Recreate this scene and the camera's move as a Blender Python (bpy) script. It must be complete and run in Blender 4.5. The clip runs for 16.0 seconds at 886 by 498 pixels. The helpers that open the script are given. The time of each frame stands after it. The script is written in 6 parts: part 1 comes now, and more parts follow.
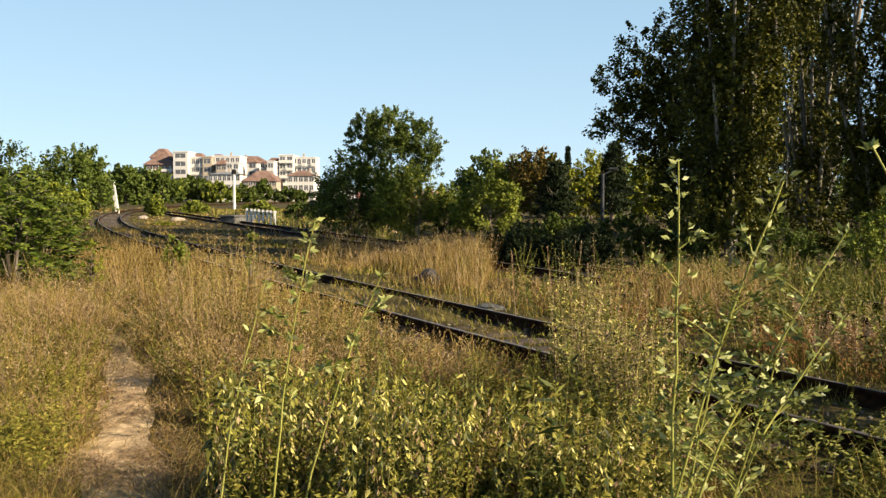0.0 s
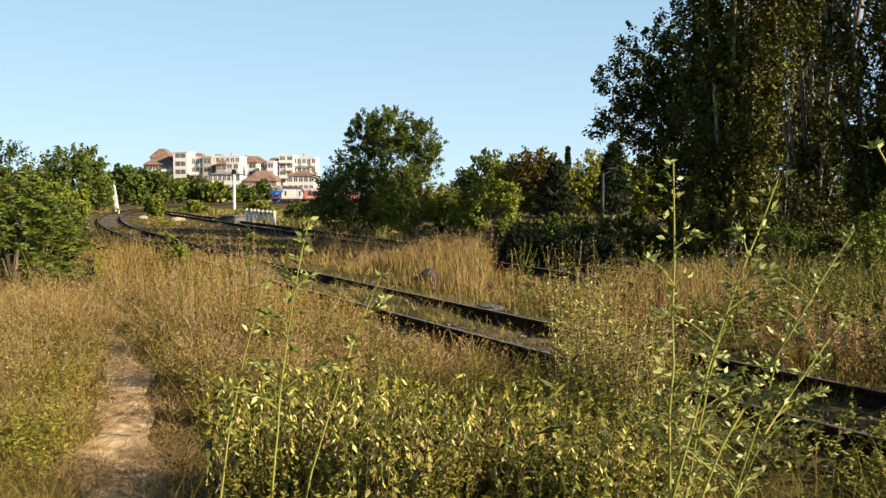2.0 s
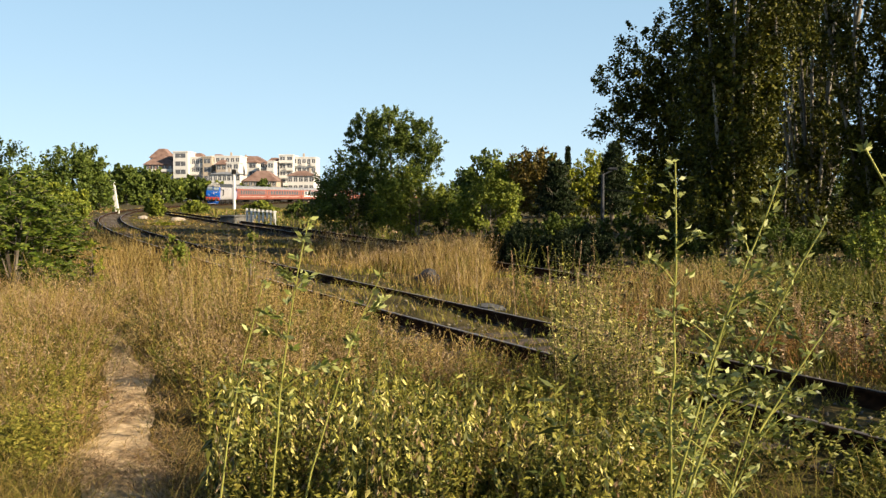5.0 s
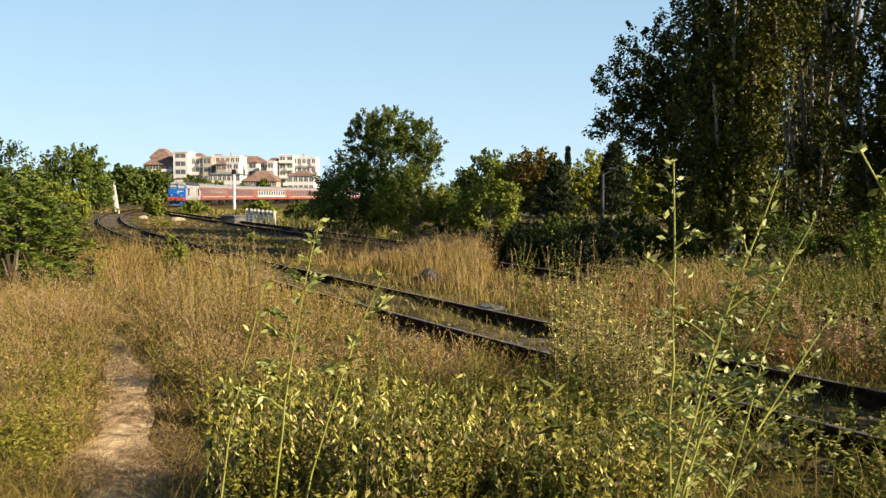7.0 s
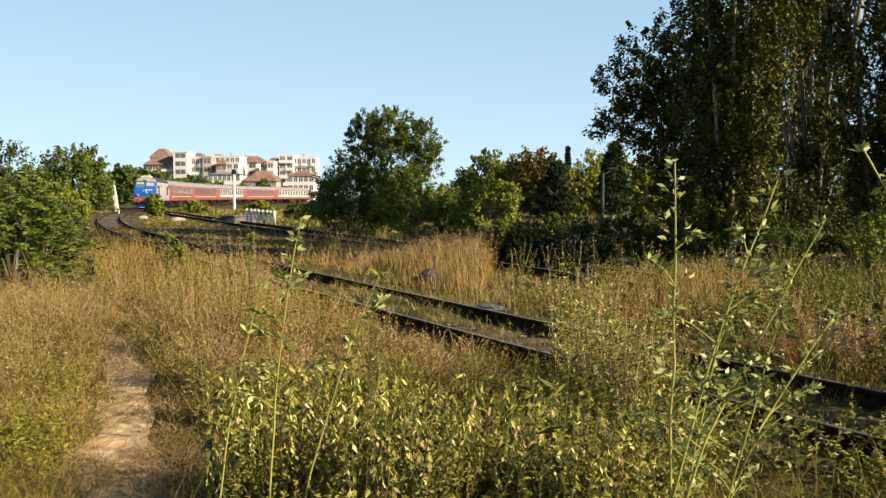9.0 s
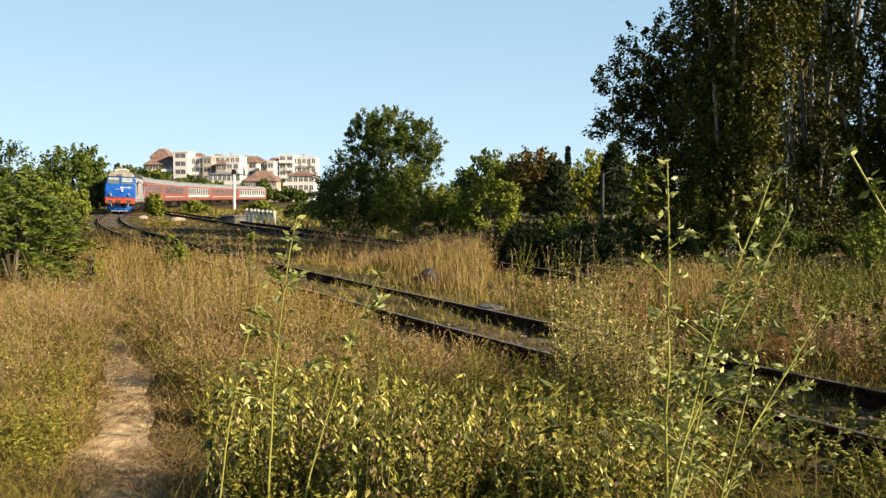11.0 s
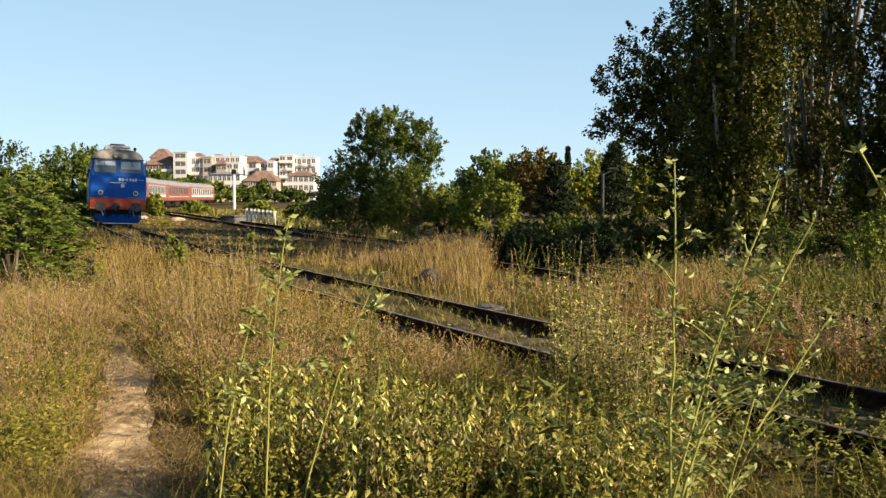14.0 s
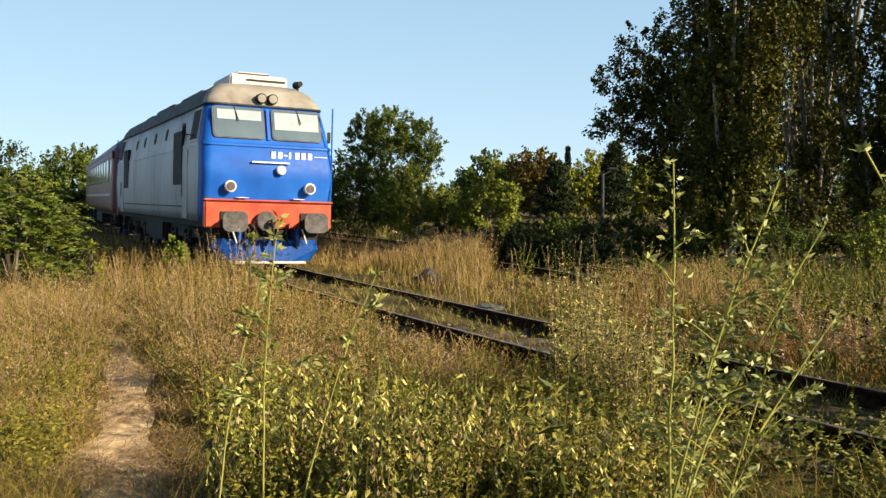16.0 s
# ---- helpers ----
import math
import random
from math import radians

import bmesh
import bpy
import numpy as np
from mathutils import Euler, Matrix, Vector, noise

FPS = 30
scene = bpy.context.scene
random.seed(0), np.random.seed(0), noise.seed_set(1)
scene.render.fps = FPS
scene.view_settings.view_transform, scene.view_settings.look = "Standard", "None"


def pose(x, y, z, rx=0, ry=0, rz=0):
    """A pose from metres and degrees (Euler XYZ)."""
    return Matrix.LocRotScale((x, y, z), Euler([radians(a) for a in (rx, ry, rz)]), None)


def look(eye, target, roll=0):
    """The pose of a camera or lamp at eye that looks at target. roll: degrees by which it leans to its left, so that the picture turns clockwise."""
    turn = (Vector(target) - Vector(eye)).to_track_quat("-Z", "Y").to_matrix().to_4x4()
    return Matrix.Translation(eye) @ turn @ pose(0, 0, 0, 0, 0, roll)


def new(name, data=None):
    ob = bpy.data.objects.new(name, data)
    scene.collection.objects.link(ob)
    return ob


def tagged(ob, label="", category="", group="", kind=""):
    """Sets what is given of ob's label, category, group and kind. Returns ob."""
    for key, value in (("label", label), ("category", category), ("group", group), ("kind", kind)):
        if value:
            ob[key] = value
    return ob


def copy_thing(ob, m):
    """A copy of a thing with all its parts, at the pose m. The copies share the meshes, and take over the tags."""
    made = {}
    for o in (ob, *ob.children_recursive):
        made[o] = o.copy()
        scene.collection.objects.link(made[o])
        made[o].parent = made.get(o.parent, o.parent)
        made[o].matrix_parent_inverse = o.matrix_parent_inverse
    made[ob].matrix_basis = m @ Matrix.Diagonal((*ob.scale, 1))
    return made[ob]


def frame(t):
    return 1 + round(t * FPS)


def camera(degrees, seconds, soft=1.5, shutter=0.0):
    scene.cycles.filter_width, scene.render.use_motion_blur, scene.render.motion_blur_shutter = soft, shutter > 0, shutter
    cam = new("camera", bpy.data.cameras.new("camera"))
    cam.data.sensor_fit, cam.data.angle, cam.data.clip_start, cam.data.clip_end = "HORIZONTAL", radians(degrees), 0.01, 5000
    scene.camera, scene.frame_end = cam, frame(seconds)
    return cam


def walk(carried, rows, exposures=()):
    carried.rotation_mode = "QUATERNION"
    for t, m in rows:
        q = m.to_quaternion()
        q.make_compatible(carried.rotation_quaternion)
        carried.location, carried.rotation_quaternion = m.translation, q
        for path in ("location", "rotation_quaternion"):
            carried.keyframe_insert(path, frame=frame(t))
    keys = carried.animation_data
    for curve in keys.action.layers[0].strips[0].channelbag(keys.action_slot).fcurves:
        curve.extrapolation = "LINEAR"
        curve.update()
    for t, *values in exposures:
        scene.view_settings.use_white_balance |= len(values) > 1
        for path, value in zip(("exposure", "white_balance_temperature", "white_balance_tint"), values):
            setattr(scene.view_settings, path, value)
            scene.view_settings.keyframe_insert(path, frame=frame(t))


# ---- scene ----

EYE = 1.6185          # height of the lens over the rail tops
cam = camera(50.83, 16.0, soft=1.4)
CAM = pose(0, 0, EYE, 90 - 3.218, 0, 0)
walk(cam, [(0.0, CAM), (16.0, CAM)])

# ---- world and sun ----
SUN_AZ, SUN_EL = radians(117), radians(25)      # clockwise from +y
world = bpy.data.worlds.new("world")
world.use_nodes = True
scene.world = world
sky = world.node_tree.nodes.new("ShaderNodeTexSky")
sky.sky_type = 'NISHITA'
sky.sun_disc = False
sky.sun_elevation, sky.sun_rotation = SUN_EL, SUN_AZ
sky.air_density, sky.dust_density, sky.ozone_density = 1.0, 0.9, 0.9
# haze: the clear sky's gradient is compressed towards the horizon
sky_co = world.node_tree.nodes.new("ShaderNodeTexCoord")
sky_map = world.node_tree.nodes.new("ShaderNodeMapping")
sky_map.inputs["Location"].default_value = (0, 0, 0.15)
sky_map.inputs["Scale"].default_value = (0.3, 1, 0.65)
world.node_tree.links.new(sky_co.outputs["Generated"], sky_map.inputs[0])
world.node_tree.links.new(sky_map.outputs[0], sky.inputs[0])
# warm haze low down, clearer blue overhead
sky_z = world.node_tree.nodes.new("ShaderNodeSeparateXYZ")
sky_ramp = world.node_tree.nodes.new("ShaderNodeValToRGB")
sky_ramp.color_ramp.elements[0].color = (1.03, 0.96, 0.88, 1)
sky_ramp.color_ramp.elements[1].position = 0.25
sky_ramp.color_ramp.elements[1].color = (0.99, 1.02, 0.92, 1)
zenith = sky_ramp.color_ramp.elements.new(0.65)
zenith.color = (0.22, 0.28, 0.33, 1)
sky_mix = world.node_tree.nodes.new("ShaderNodeMix")
sky_mix.data_type, sky_mix.blend_type = 'RGBA', 'MULTIPLY'
sky_mix.inputs[0].default_value = 1.0
world.node_tree.links.new(sky_co.outputs["Generated"], sky_z.inputs[0])
world.node_tree.links.new(sky_z.outputs[2], sky_ramp.inputs[0])
world.node_tree.links.new(sky.outputs[0], sky_mix.inputs[6])
world.node_tree.links.new(sky_ramp.outputs[0], sky_mix.inputs[7])
world.node_tree.links.new(sky_mix.outputs[2], world.node_tree.nodes["Background"].inputs[0])
world.node_tree.nodes["Background"].inputs[1].default_value = 0.101
sun = new("sun", bpy.data.lights.new("sun", 'SUN'))
sun.data.energy, sun.data.angle, sun.data.color = 5.0, radians(0.53), (1.0, 0.82, 0.58)
SDIR = Vector((math.sin(SUN_AZ) * math.cos(SUN_EL), math.cos(SUN_AZ) * math.cos(SUN_EL), math.sin(SUN_EL)))
sun.matrix_world = look(SDIR * 60, (0, 0, 0))
scene.view_settings.exposure = 1.235


# ---- materials ----
def mat(name, cols, rough=0.7, scale=8.0, metal=0.0, bump=0.0, bscale=60.0, island=0.0, obrand=0.0,
        detail=5.0, stretch=(1, 1, 1), trans=0.0, spec=0.35, tone=0.86):
    """A procedural material: a ramp of colours over noise, island randomness and fine relief."""
    m = bpy.data.materials.new(name)
    m.use_nodes = True
    nt = m.node_tree
    N, L = nt.nodes, nt.links
    b = N["Principled BSDF"]
    b.inputs["Roughness"].default_value = rough
    b.inputs["Metallic"].default_value = metal
    b.inputs["Specular IOR Level"].default_value = spec
    geo = N.new("ShaderNodeNewGeometry")
    tc = N.new("ShaderNodeTexCoord")
    mp = N.new("ShaderNodeMapping")
    mp.inputs["Scale"].default_value = stretch
    L.new(tc.outputs["Object"], mp.inputs[0])
    nz = N.new("ShaderNodeTexNoise")
    nz.inputs["Scale"].default_value = scale
    nz.inputs["Detail"].default_value = detail
    L.new(mp.outputs[0], nz.inputs["Vector"])
    fac = nz.outputs["Fac"]

    def math_(op, a, c):
        n = N.new("ShaderNodeMath")
        n.operation = op
        for i, v in enumerate((a, c)):
            if isinstance(v, (int, float)):
                n.inputs[i].default_value = v
            else:
                L.new(v, n.inputs[i])
        return n.outputs[0]
    if island or obrand:
        src = geo.outputs["Random Per Island"] if island else N.new("ShaderNodeObjectInfo").outputs["Random"]
        k = island or obrand
        fac = math_('ADD', math_('MULTIPLY', src, k), math_('MULTIPLY', fac, 1 - k))
    rp = N.new("ShaderNodeValToRGB")
    e = rp.color_ramp.elements
    lo, hi = (0.08, 0.92) if (island or obrand) else (0.32, 0.68)
    while len(e) < len(cols):
        e.new(0.5)
    for i, c in enumerate(cols):
        e[i].position = lo + (hi - lo) * i / max(1, len(cols) - 1)
        e[i].color = (*(v * tone for v in c), 1)
    L.new(fac, rp.inputs[0])
    col = rp.outputs[0]
    L.new(col, b.inputs["Base Color"])
    if bump:
        n2 = N.new("ShaderNodeTexNoise")
        n2.inputs["Scale"].default_value = bscale
        n2.inputs["Detail"].default_value = 6
        L.new(mp.outputs[0], n2.inputs["Vector"])
        bp = N.new("ShaderNodeBump")
        bp.inputs["Strength"].default_value = bump
        bp.inputs["Distance"].default_value = 0.02
        L.new(n2.outputs["Fac"], bp.inputs["Height"])
        L.new(bp.outputs[0], b.inputs["Normal"])
        rr = math_('ADD', math_('MULTIPLY', n2.outputs["Fac"], 0.3), rough - 0.15)
        L.new(rr, b.inputs["Roughness"])
    if trans:
        tr = N.new("ShaderNodeBsdfTranslucent")
        L.new(col, tr.inputs[0])
        mx = N.new("ShaderNodeMixShader")
        mx.inputs[0].default_value = trans
        L.new(b.outputs[0], mx.inputs[1])
        L.new(tr.outputs[0], mx.inputs[2])
        L.new(mx.outputs[0], N["Material Output"].inputs[0])
    return m


M_GROUND = mat("dry_earth", [(0.035, 0.03, 0.012), (0.075, 0.06, 0.022), (0.14, 0.11, 0.045)], 0.95, 1.3, bump=0.6, bscale=25, spec=0.1)
M_PATH = mat("trodden_earth", [(0.231, 0.170, 0.096), (0.543, 0.393, 0.224), (0.814, 0.624, 0.380)], 0.95, 9.0, bump=0.7, bscale=45)
M_BALLAST = mat("ballast_stone", [(0.068, 0.062, 0.051), (0.150, 0.131, 0.102), (0.247, 0.218, 0.172)], 0.9, 6.0, island=0.8)
M_RAILSIDE = mat("rusty_rail", [(0.018, 0.009, 0.006), (0.035, 0.018, 0.010), (0.055, 0.028, 0.015)], 0.95, 12.0, bump=0.4, bscale=80, spec=0.05)
M_RAILTOP = mat("polished_rail_top", [(0.16, 0.14, 0.13), (0.28, 0.25, 0.23)], 0.5, 20.0, metal=0.7)
M_SLEEPER = mat("tarred_sleeper", [(0.03, 0.024, 0.02), (0.07, 0.055, 0.045), (0.11, 0.09, 0.07)], 0.9, 10.0, bump=0.6, bscale=40, obrand=0.3, stretch=(1, 6, 1))
M_STRAW = mat("dry_grass", [(0.027, 0.019, 0.007), (0.072, 0.044, 0.012), (0.206, 0.133, 0.033), (0.349, 0.242, 0.075), (0.449, 0.341, 0.133), (0.565, 0.470, 0.233)], 0.7, 1.1, island=0.55, trans=0.1, spec=0.15)
M_OLIVE = mat("half_dry_grass", [(0.031, 0.035, 0.007), (0.112, 0.116, 0.015), (0.219, 0.194, 0.032), (0.366, 0.292, 0.072)], 0.7, 1.0, island=0.55, trans=0.1, spec=0.15)
M_GREEN = mat("green_grass", [(0.013, 0.020, 0.004), (0.040, 0.056, 0.006), (0.092, 0.105, 0.013), (0.185, 0.18, 0.034), (0.30, 0.29, 0.075)], 0.55, 0.5, island=0.8, trans=0.1, spec=0.2)
M_WEED = mat("weed_leaf", [(0.015, 0.020, 0.005), (0.045, 0.055, 0.011), (0.112, 0.115, 0.018), (0.237, 0.225, 0.037), (0.413, 0.375, 0.075), (0.688, 0.613, 0.237)], 0.5, 1.2, island=0.85, trans=0.1, spec=0.2)
M_STALK = mat("pale_green_stalk", [(0.22, 0.22, 0.04), (0.38, 0.37, 0.09)], 0.6, 5.0, trans=0.1, spec=0.2)
M_STALKLEAF = mat("stalk_leaf", [(0.060, 0.086, 0.013), (0.146, 0.172, 0.030), (0.292, 0.310, 0.086), (0.447, 0.464, 0.189)], 0.5, 3.0, island=0.8, trans=0.15)
M_REED = mat("seed_head", [(0.185, 0.112, 0.054), (0.349, 0.235, 0.130), (0.534, 0.407, 0.259)], 0.8, 0.8, island=0.6, trans=0.1, spec=0.15)
M_RUSSET = mat("russet_grass", [(0.05, 0.022, 0.008), (0.16, 0.075, 0.022), (0.30, 0.15, 0.045), (0.44, 0.25, 0.085)], 0.75, 0.9, island=0.6, trans=0.1, spec=0.15)
# poplar leaf, also worn by low bushes whose shade is in the colour
M_POPLAR_AND_SHADE = mat("poplar_and_shaded_bush_leaf", [(0.008, 0.014, 0.002), (0.026, 0.034, 0.004), (0.058, 0.062, 0.006), (0.115, 0.11, 0.012), (0.21, 0.195, 0.03)], 0.5, 0.5, island=0.6, trans=0.1, spec=0.15)
M_BUSH = mat("bush_leaf", [(0.036, 0.059, 0.011), (0.081, 0.113, 0.019), (0.147, 0.180, 0.031)], 0.5, 0.6, island=0.6, trans=0.1, spec=0.15)
M_LEAFY = mat("bright_leaf", [(0.075, 0.102, 0.015), (0.166, 0.203, 0.027), (0.297, 0.304, 0.041)], 0.5, 0.4, island=0.6, trans=0.1, spec=0.15)
M_SUMAC = mat("feathery_leaf", [(0.022, 0.042, 0.004), (0.07, 0.105, 0.012), (0.18, 0.205, 0.03)], 0.55, 0.9, island=0.75, trans=0.14, spec=0.1)
M_YELLOWTREE = mat("yellowing_leaf", [(0.079, 0.094, 0.015), (0.193, 0.209, 0.017), (0.298, 0.281, 0.024)], 0.55, 0.25, island=0.5, trans=0.1, spec=0.15)
M_BROWNTREE = mat("browning_leaf", [(0.049, 0.041, 0.008), (0.119, 0.088, 0.017), (0.196, 0.122, 0.028)], 0.55, 0.3, island=0.5, trans=0.1, spec=0.15)
# pine needles; on low shrubs this dark green carries their shade
M_PINE_AND_SHADE = mat("pine_needles_and_shaded_shrub", [(0.006, 0.014, 0.004), (0.016, 0.027, 0.008), (0.036, 0.047, 0.013)], 0.6, 0.6, island=0.6, trans=0.1, spec=0.15)
M_BARK = mat("bark", [(0.07, 0.055, 0.04), (0.16, 0.13, 0.10), (0.3, 0.26, 0.2)], 0.9, 6.0, bump=0.7, bscale=25, stretch=(1, 1, 0.2))
M_PALEBARK = mat("pale_poplar_bark", [(0.08, 0.07, 0.055), (0.20, 0.18, 0.15), (0.36, 0.33, 0.28)], 0.85, 4.0, bump=0.6, bscale=20, stretch=(1, 1, 0.15))
M_BLUE = mat("blue_paint", [(0.004, 0.074, 0.360), (0.005, 0.097, 0.450), (0.011, 0.117, 0.486)], 0.55, 1.5, bump=0.06, bscale=8, spec=0.25)
M_REDPAINT = mat("red_paint", [(0.370, 0.040, 0.013), (0.484, 0.066, 0.026), (0.528, 0.097, 0.044)], 0.5, 2.5, bump=0.08, bscale=14)
M_LOCOGREY = mat("dusty_grey_paint", [(0.249, 0.237, 0.239), (0.364, 0.347, 0.352), (0.415, 0.395, 0.395)], 0.45, 1.1, bump=0.1, bscale=6, stretch=(1, 1, 0.35))
M_SLATE = mat("sooty_slate_roof", [(0.022, 0.026, 0.035), (0.044, 0.049, 0.058), (0.079, 0.079, 0.079)], 0.6, 2.0, bump=0.1, bscale=10, spec=0.1)
M_CREAM = mat("sooty_cream_paint", [(0.13, 0.118, 0.098), (0.26, 0.24, 0.205), (0.36, 0.34, 0.30)], 0.6, 1.6, bump=0.1, bscale=8)
M_COACHRED = mat("coach_red", [(0.187, 0.056, 0.037), (0.257, 0.082, 0.055), (0.296, 0.109, 0.078)], 0.5, 1.0, bump=0.08, bscale=6)
M_COACHGREY = mat("coach_grey_band", [(0.42, 0.40, 0.38), (0.6, 0.58, 0.55)], 0.5, 1.5)
M_COACHROOF = mat("coach_roof", [(0.168, 0.174, 0.186), (0.252, 0.258, 0.270), (0.300, 0.300, 0.300)], 0.5, 0.8)
M_BLACK = mat("grimy_black", [(0.006, 0.006, 0.006), (0.017, 0.015, 0.013), (0.033, 0.028, 0.025)], 0.75, 5.0, bump=0.3, bscale=30)
M_STEEL = mat("worn_steel", [(0.050, 0.049, 0.050), (0.086, 0.080, 0.079), (0.122, 0.114, 0.111)], 0.6, 8.0, metal=0.3, bump=0.2, bscale=40)
M_WHITE = mat("white_paint", [(0.62, 0.61, 0.58), (0.8, 0.79, 0.77)], 0.5, 4.0)
M_GLASS = mat("cab_glass", [(0.08, 0.12, 0.15), (0.13, 0.18, 0.22)], 0.08, 1.0, spec=0.8)
M_BLIND = mat("pale_sun_blind", [(0.288, 0.352, 0.392), (0.352, 0.416, 0.456)], 0.7, 3.0)
M_LENS = mat("lamp_lens", [(0.6, 0.6, 0.56), (0.8, 0.8, 0.76)], 0.15, 6.0, spec=0.8)
# grey lowered to hold the shade on the platform end
M_CONCRETE = mat("weathered_concrete", [(0.065, 0.065, 0.062), (0.120, 0.117, 0.110), (0.180, 0.175, 0.165)], 0.9, 3.0, bump=0.4, bscale=30)
M_WHITECON = mat("whitewashed_concrete", [(0.55, 0.54, 0.52), (0.78, 0.77, 0.75)], 0.85, 5.0, bump=0.2, bscale=20)
M_TAR = mat("dark_spoil", [(0.015, 0.015, 0.018), (0.04, 0.04, 0.045), (0.08, 0.08, 0.085)], 0.9, 8.0, bump=0.7, bscale=25)
M_PLASTER = mat("white_render", [(0.560, 0.544, 0.512), (0.656, 0.640, 0.616)], 0.85, 0.12)
M_BEIGE = mat("beige_render", [(0.357, 0.297, 0.230), (0.468, 0.399, 0.323)], 0.85, 0.15)
M_ROOFTILE = mat("terracotta_roof", [(0.136, 0.081, 0.063), (0.212, 0.133, 0.105), (0.272, 0.180, 0.147)], 0.85, 0.4, bump=0.3, bscale=3)
M_WINDOW_AND_RECESS = mat("window_and_shaded_recess", [(0.05, 0.05, 0.055), (0.14, 0.14, 0.15)], 0.15, 0.2, spec=0.5)
M_HAZEHILL = mat("distant_wood", [(0.10, 0.13, 0.10), (0.15, 0.18, 0.14)], 0.95, 0.02)


# ---- building helpers ----
def mesh_of(name, bm, mt):
    me = bpy.data.meshes.new(name)
    bm.to_mesh(me)
    bm.free()
    for x in (mt if isinstance(mt, (list, tuple)) else [mt]):
        me.materials.append(x)
    return me


def part(name, bm, mt, parent=None, label="", at=None):
    ob = new(name, bm if isinstance(bm, bpy.types.Mesh) else mesh_of(name, bm, mt))
    if at is not None:
        ob.matrix_basis = at
    if parent is not None:
        ob.parent = parent
    if label:
        tagged(ob, label)
    return ob


def thing(name, m, label, category, group="", kind=""):
    ob = new(name)
    ob.empty_display_size = 0.2
    ob.matrix_basis = m
    return tagged(ob, label, category, group, kind)


def bm_box(bm, x0, x1, y0, y1, z0, z1, mi=0, bevel=0.0):
    r = bmesh.ops.create_cube(bm, size=1, matrix=Matrix.Translation(((x0 + x1) / 2, (y0 + y1) / 2, (z0 + z1) / 2)) @ Matrix.Diagonal((x1 - x0, y1 - y0, z1 - z0, 1)))
    fs = {f for v in r["verts"] for f in v.link_faces}
    for f in fs:
        f.material_index = mi
    if bevel:
        es = list({e for v in r["verts"] for e in v.link_edges})
        bmesh.ops.bevel(bm, geom=es, offset=bevel, segments=2, affect='EDGES')
    return bm


def box(x0, x1, y0, y1, z0, z1, bevel=0.01):
    return bm_box(bmesh.new(), x0, x1, y0, y1, z0, z1, 0, bevel)


def cyl(r, depth, m, seg=20, r2=None, bevel=0.0):
    bm = bmesh.new()
    bmesh.ops.create_cone(bm, cap_ends=True, segments=seg, radius1=r, radius2=r if r2 is None else r2, depth=depth, matrix=m)
    if bevel:
        bmesh.ops.bevel(bm, geom=[e for e in bm.edges if len(e.link_faces) == 2 and e.calc_face_angle() > 1.0], offset=bevel, segments=2, affect='EDGES')
    return bm


def np_mesh(name, verts, faces, mt, smooth=False, face_mat=None):
    """A mesh from arrays: verts (n,3), faces a list of (k,3) or (k,4) arrays."""
    me = bpy.data.meshes.new(name)
    verts = np.asarray(verts, np.float32).reshape(-1, 3)
    faces = [np.asarray(f, np.int32) for f in faces if len(f)]
    loops = np.concatenate([f.ravel() for f in faces])
    sizes = np.concatenate([np.full(len(f), f.shape[1], np.int32) for f in faces])
    starts = np.concatenate([[0], np.cumsum(sizes)[:-1]]).astype(np.int32)
    me.vertices.add(len(verts))
    me.vertices.foreach_set("co", verts.ravel())
    me.loops.add(len(loops))
    me.loops.foreach_set("vertex_index", loops)
    me.polygons.add(len(sizes))
    me.polygons.foreach_set("loop_start", starts)
    for x in (mt if isinstance(mt, (list, tuple)) else [mt]):
        me.materials.append(x)
    if face_mat is not None:
        me.polygons.foreach_set("material_index", np.asarray(face_mat, np.int32))
    if smooth:
        me.polygons.foreach_set("use_smooth", np.ones(len(sizes), bool))
    me.update(calc_edges=True)
    return me


def unit(v):
    return v / np.maximum(np.linalg.norm(v, axis=-1, keepdims=True), 1e-9)


def tube(points, radii, seg=7):
    """Vertices and quads of a tapered tube along points."""
    P, R = np.asarray(points, float), np.asarray(radii, float)
    n = len(P)
    T = unit(np.gradient(P, axis=0))
    ref = np.where(np.abs(T[:, 2:3]) > 0.9, np.array([[1.0, 0, 0]]), np.array([[0, 0, 1.0]]))
    A = unit(np.cross(T, ref))
    B = np.cross(T, A)
    a = np.linspace(0, 2 * np.pi, seg, endpoint=False)
    V = P[:, None] + R[:, None, None] * (np.cos(a)[None, :, None] * A[:, None] + np.sin(a)[None, :, None] * B[:, None])
    i, j = np.meshgrid(np.arange(n - 1), np.arange(seg), indexing="ij")
    q = np.stack([i * seg + j, i * seg + (j + 1) % seg, (i + 1) * seg + (j + 1) % seg, (i + 1) * seg + j], -1).reshape(-1, 4)
    return V.reshape(-1, 3), q


def join(chunks):
    """Joins (verts, quads) chunks."""
    vs, qs, n = [], [], 0
    for v, q in chunks:
        vs.append(v)
        qs.append(q + n)
        n += len(v)
    return np.concatenate(vs), np.concatenate(qs)


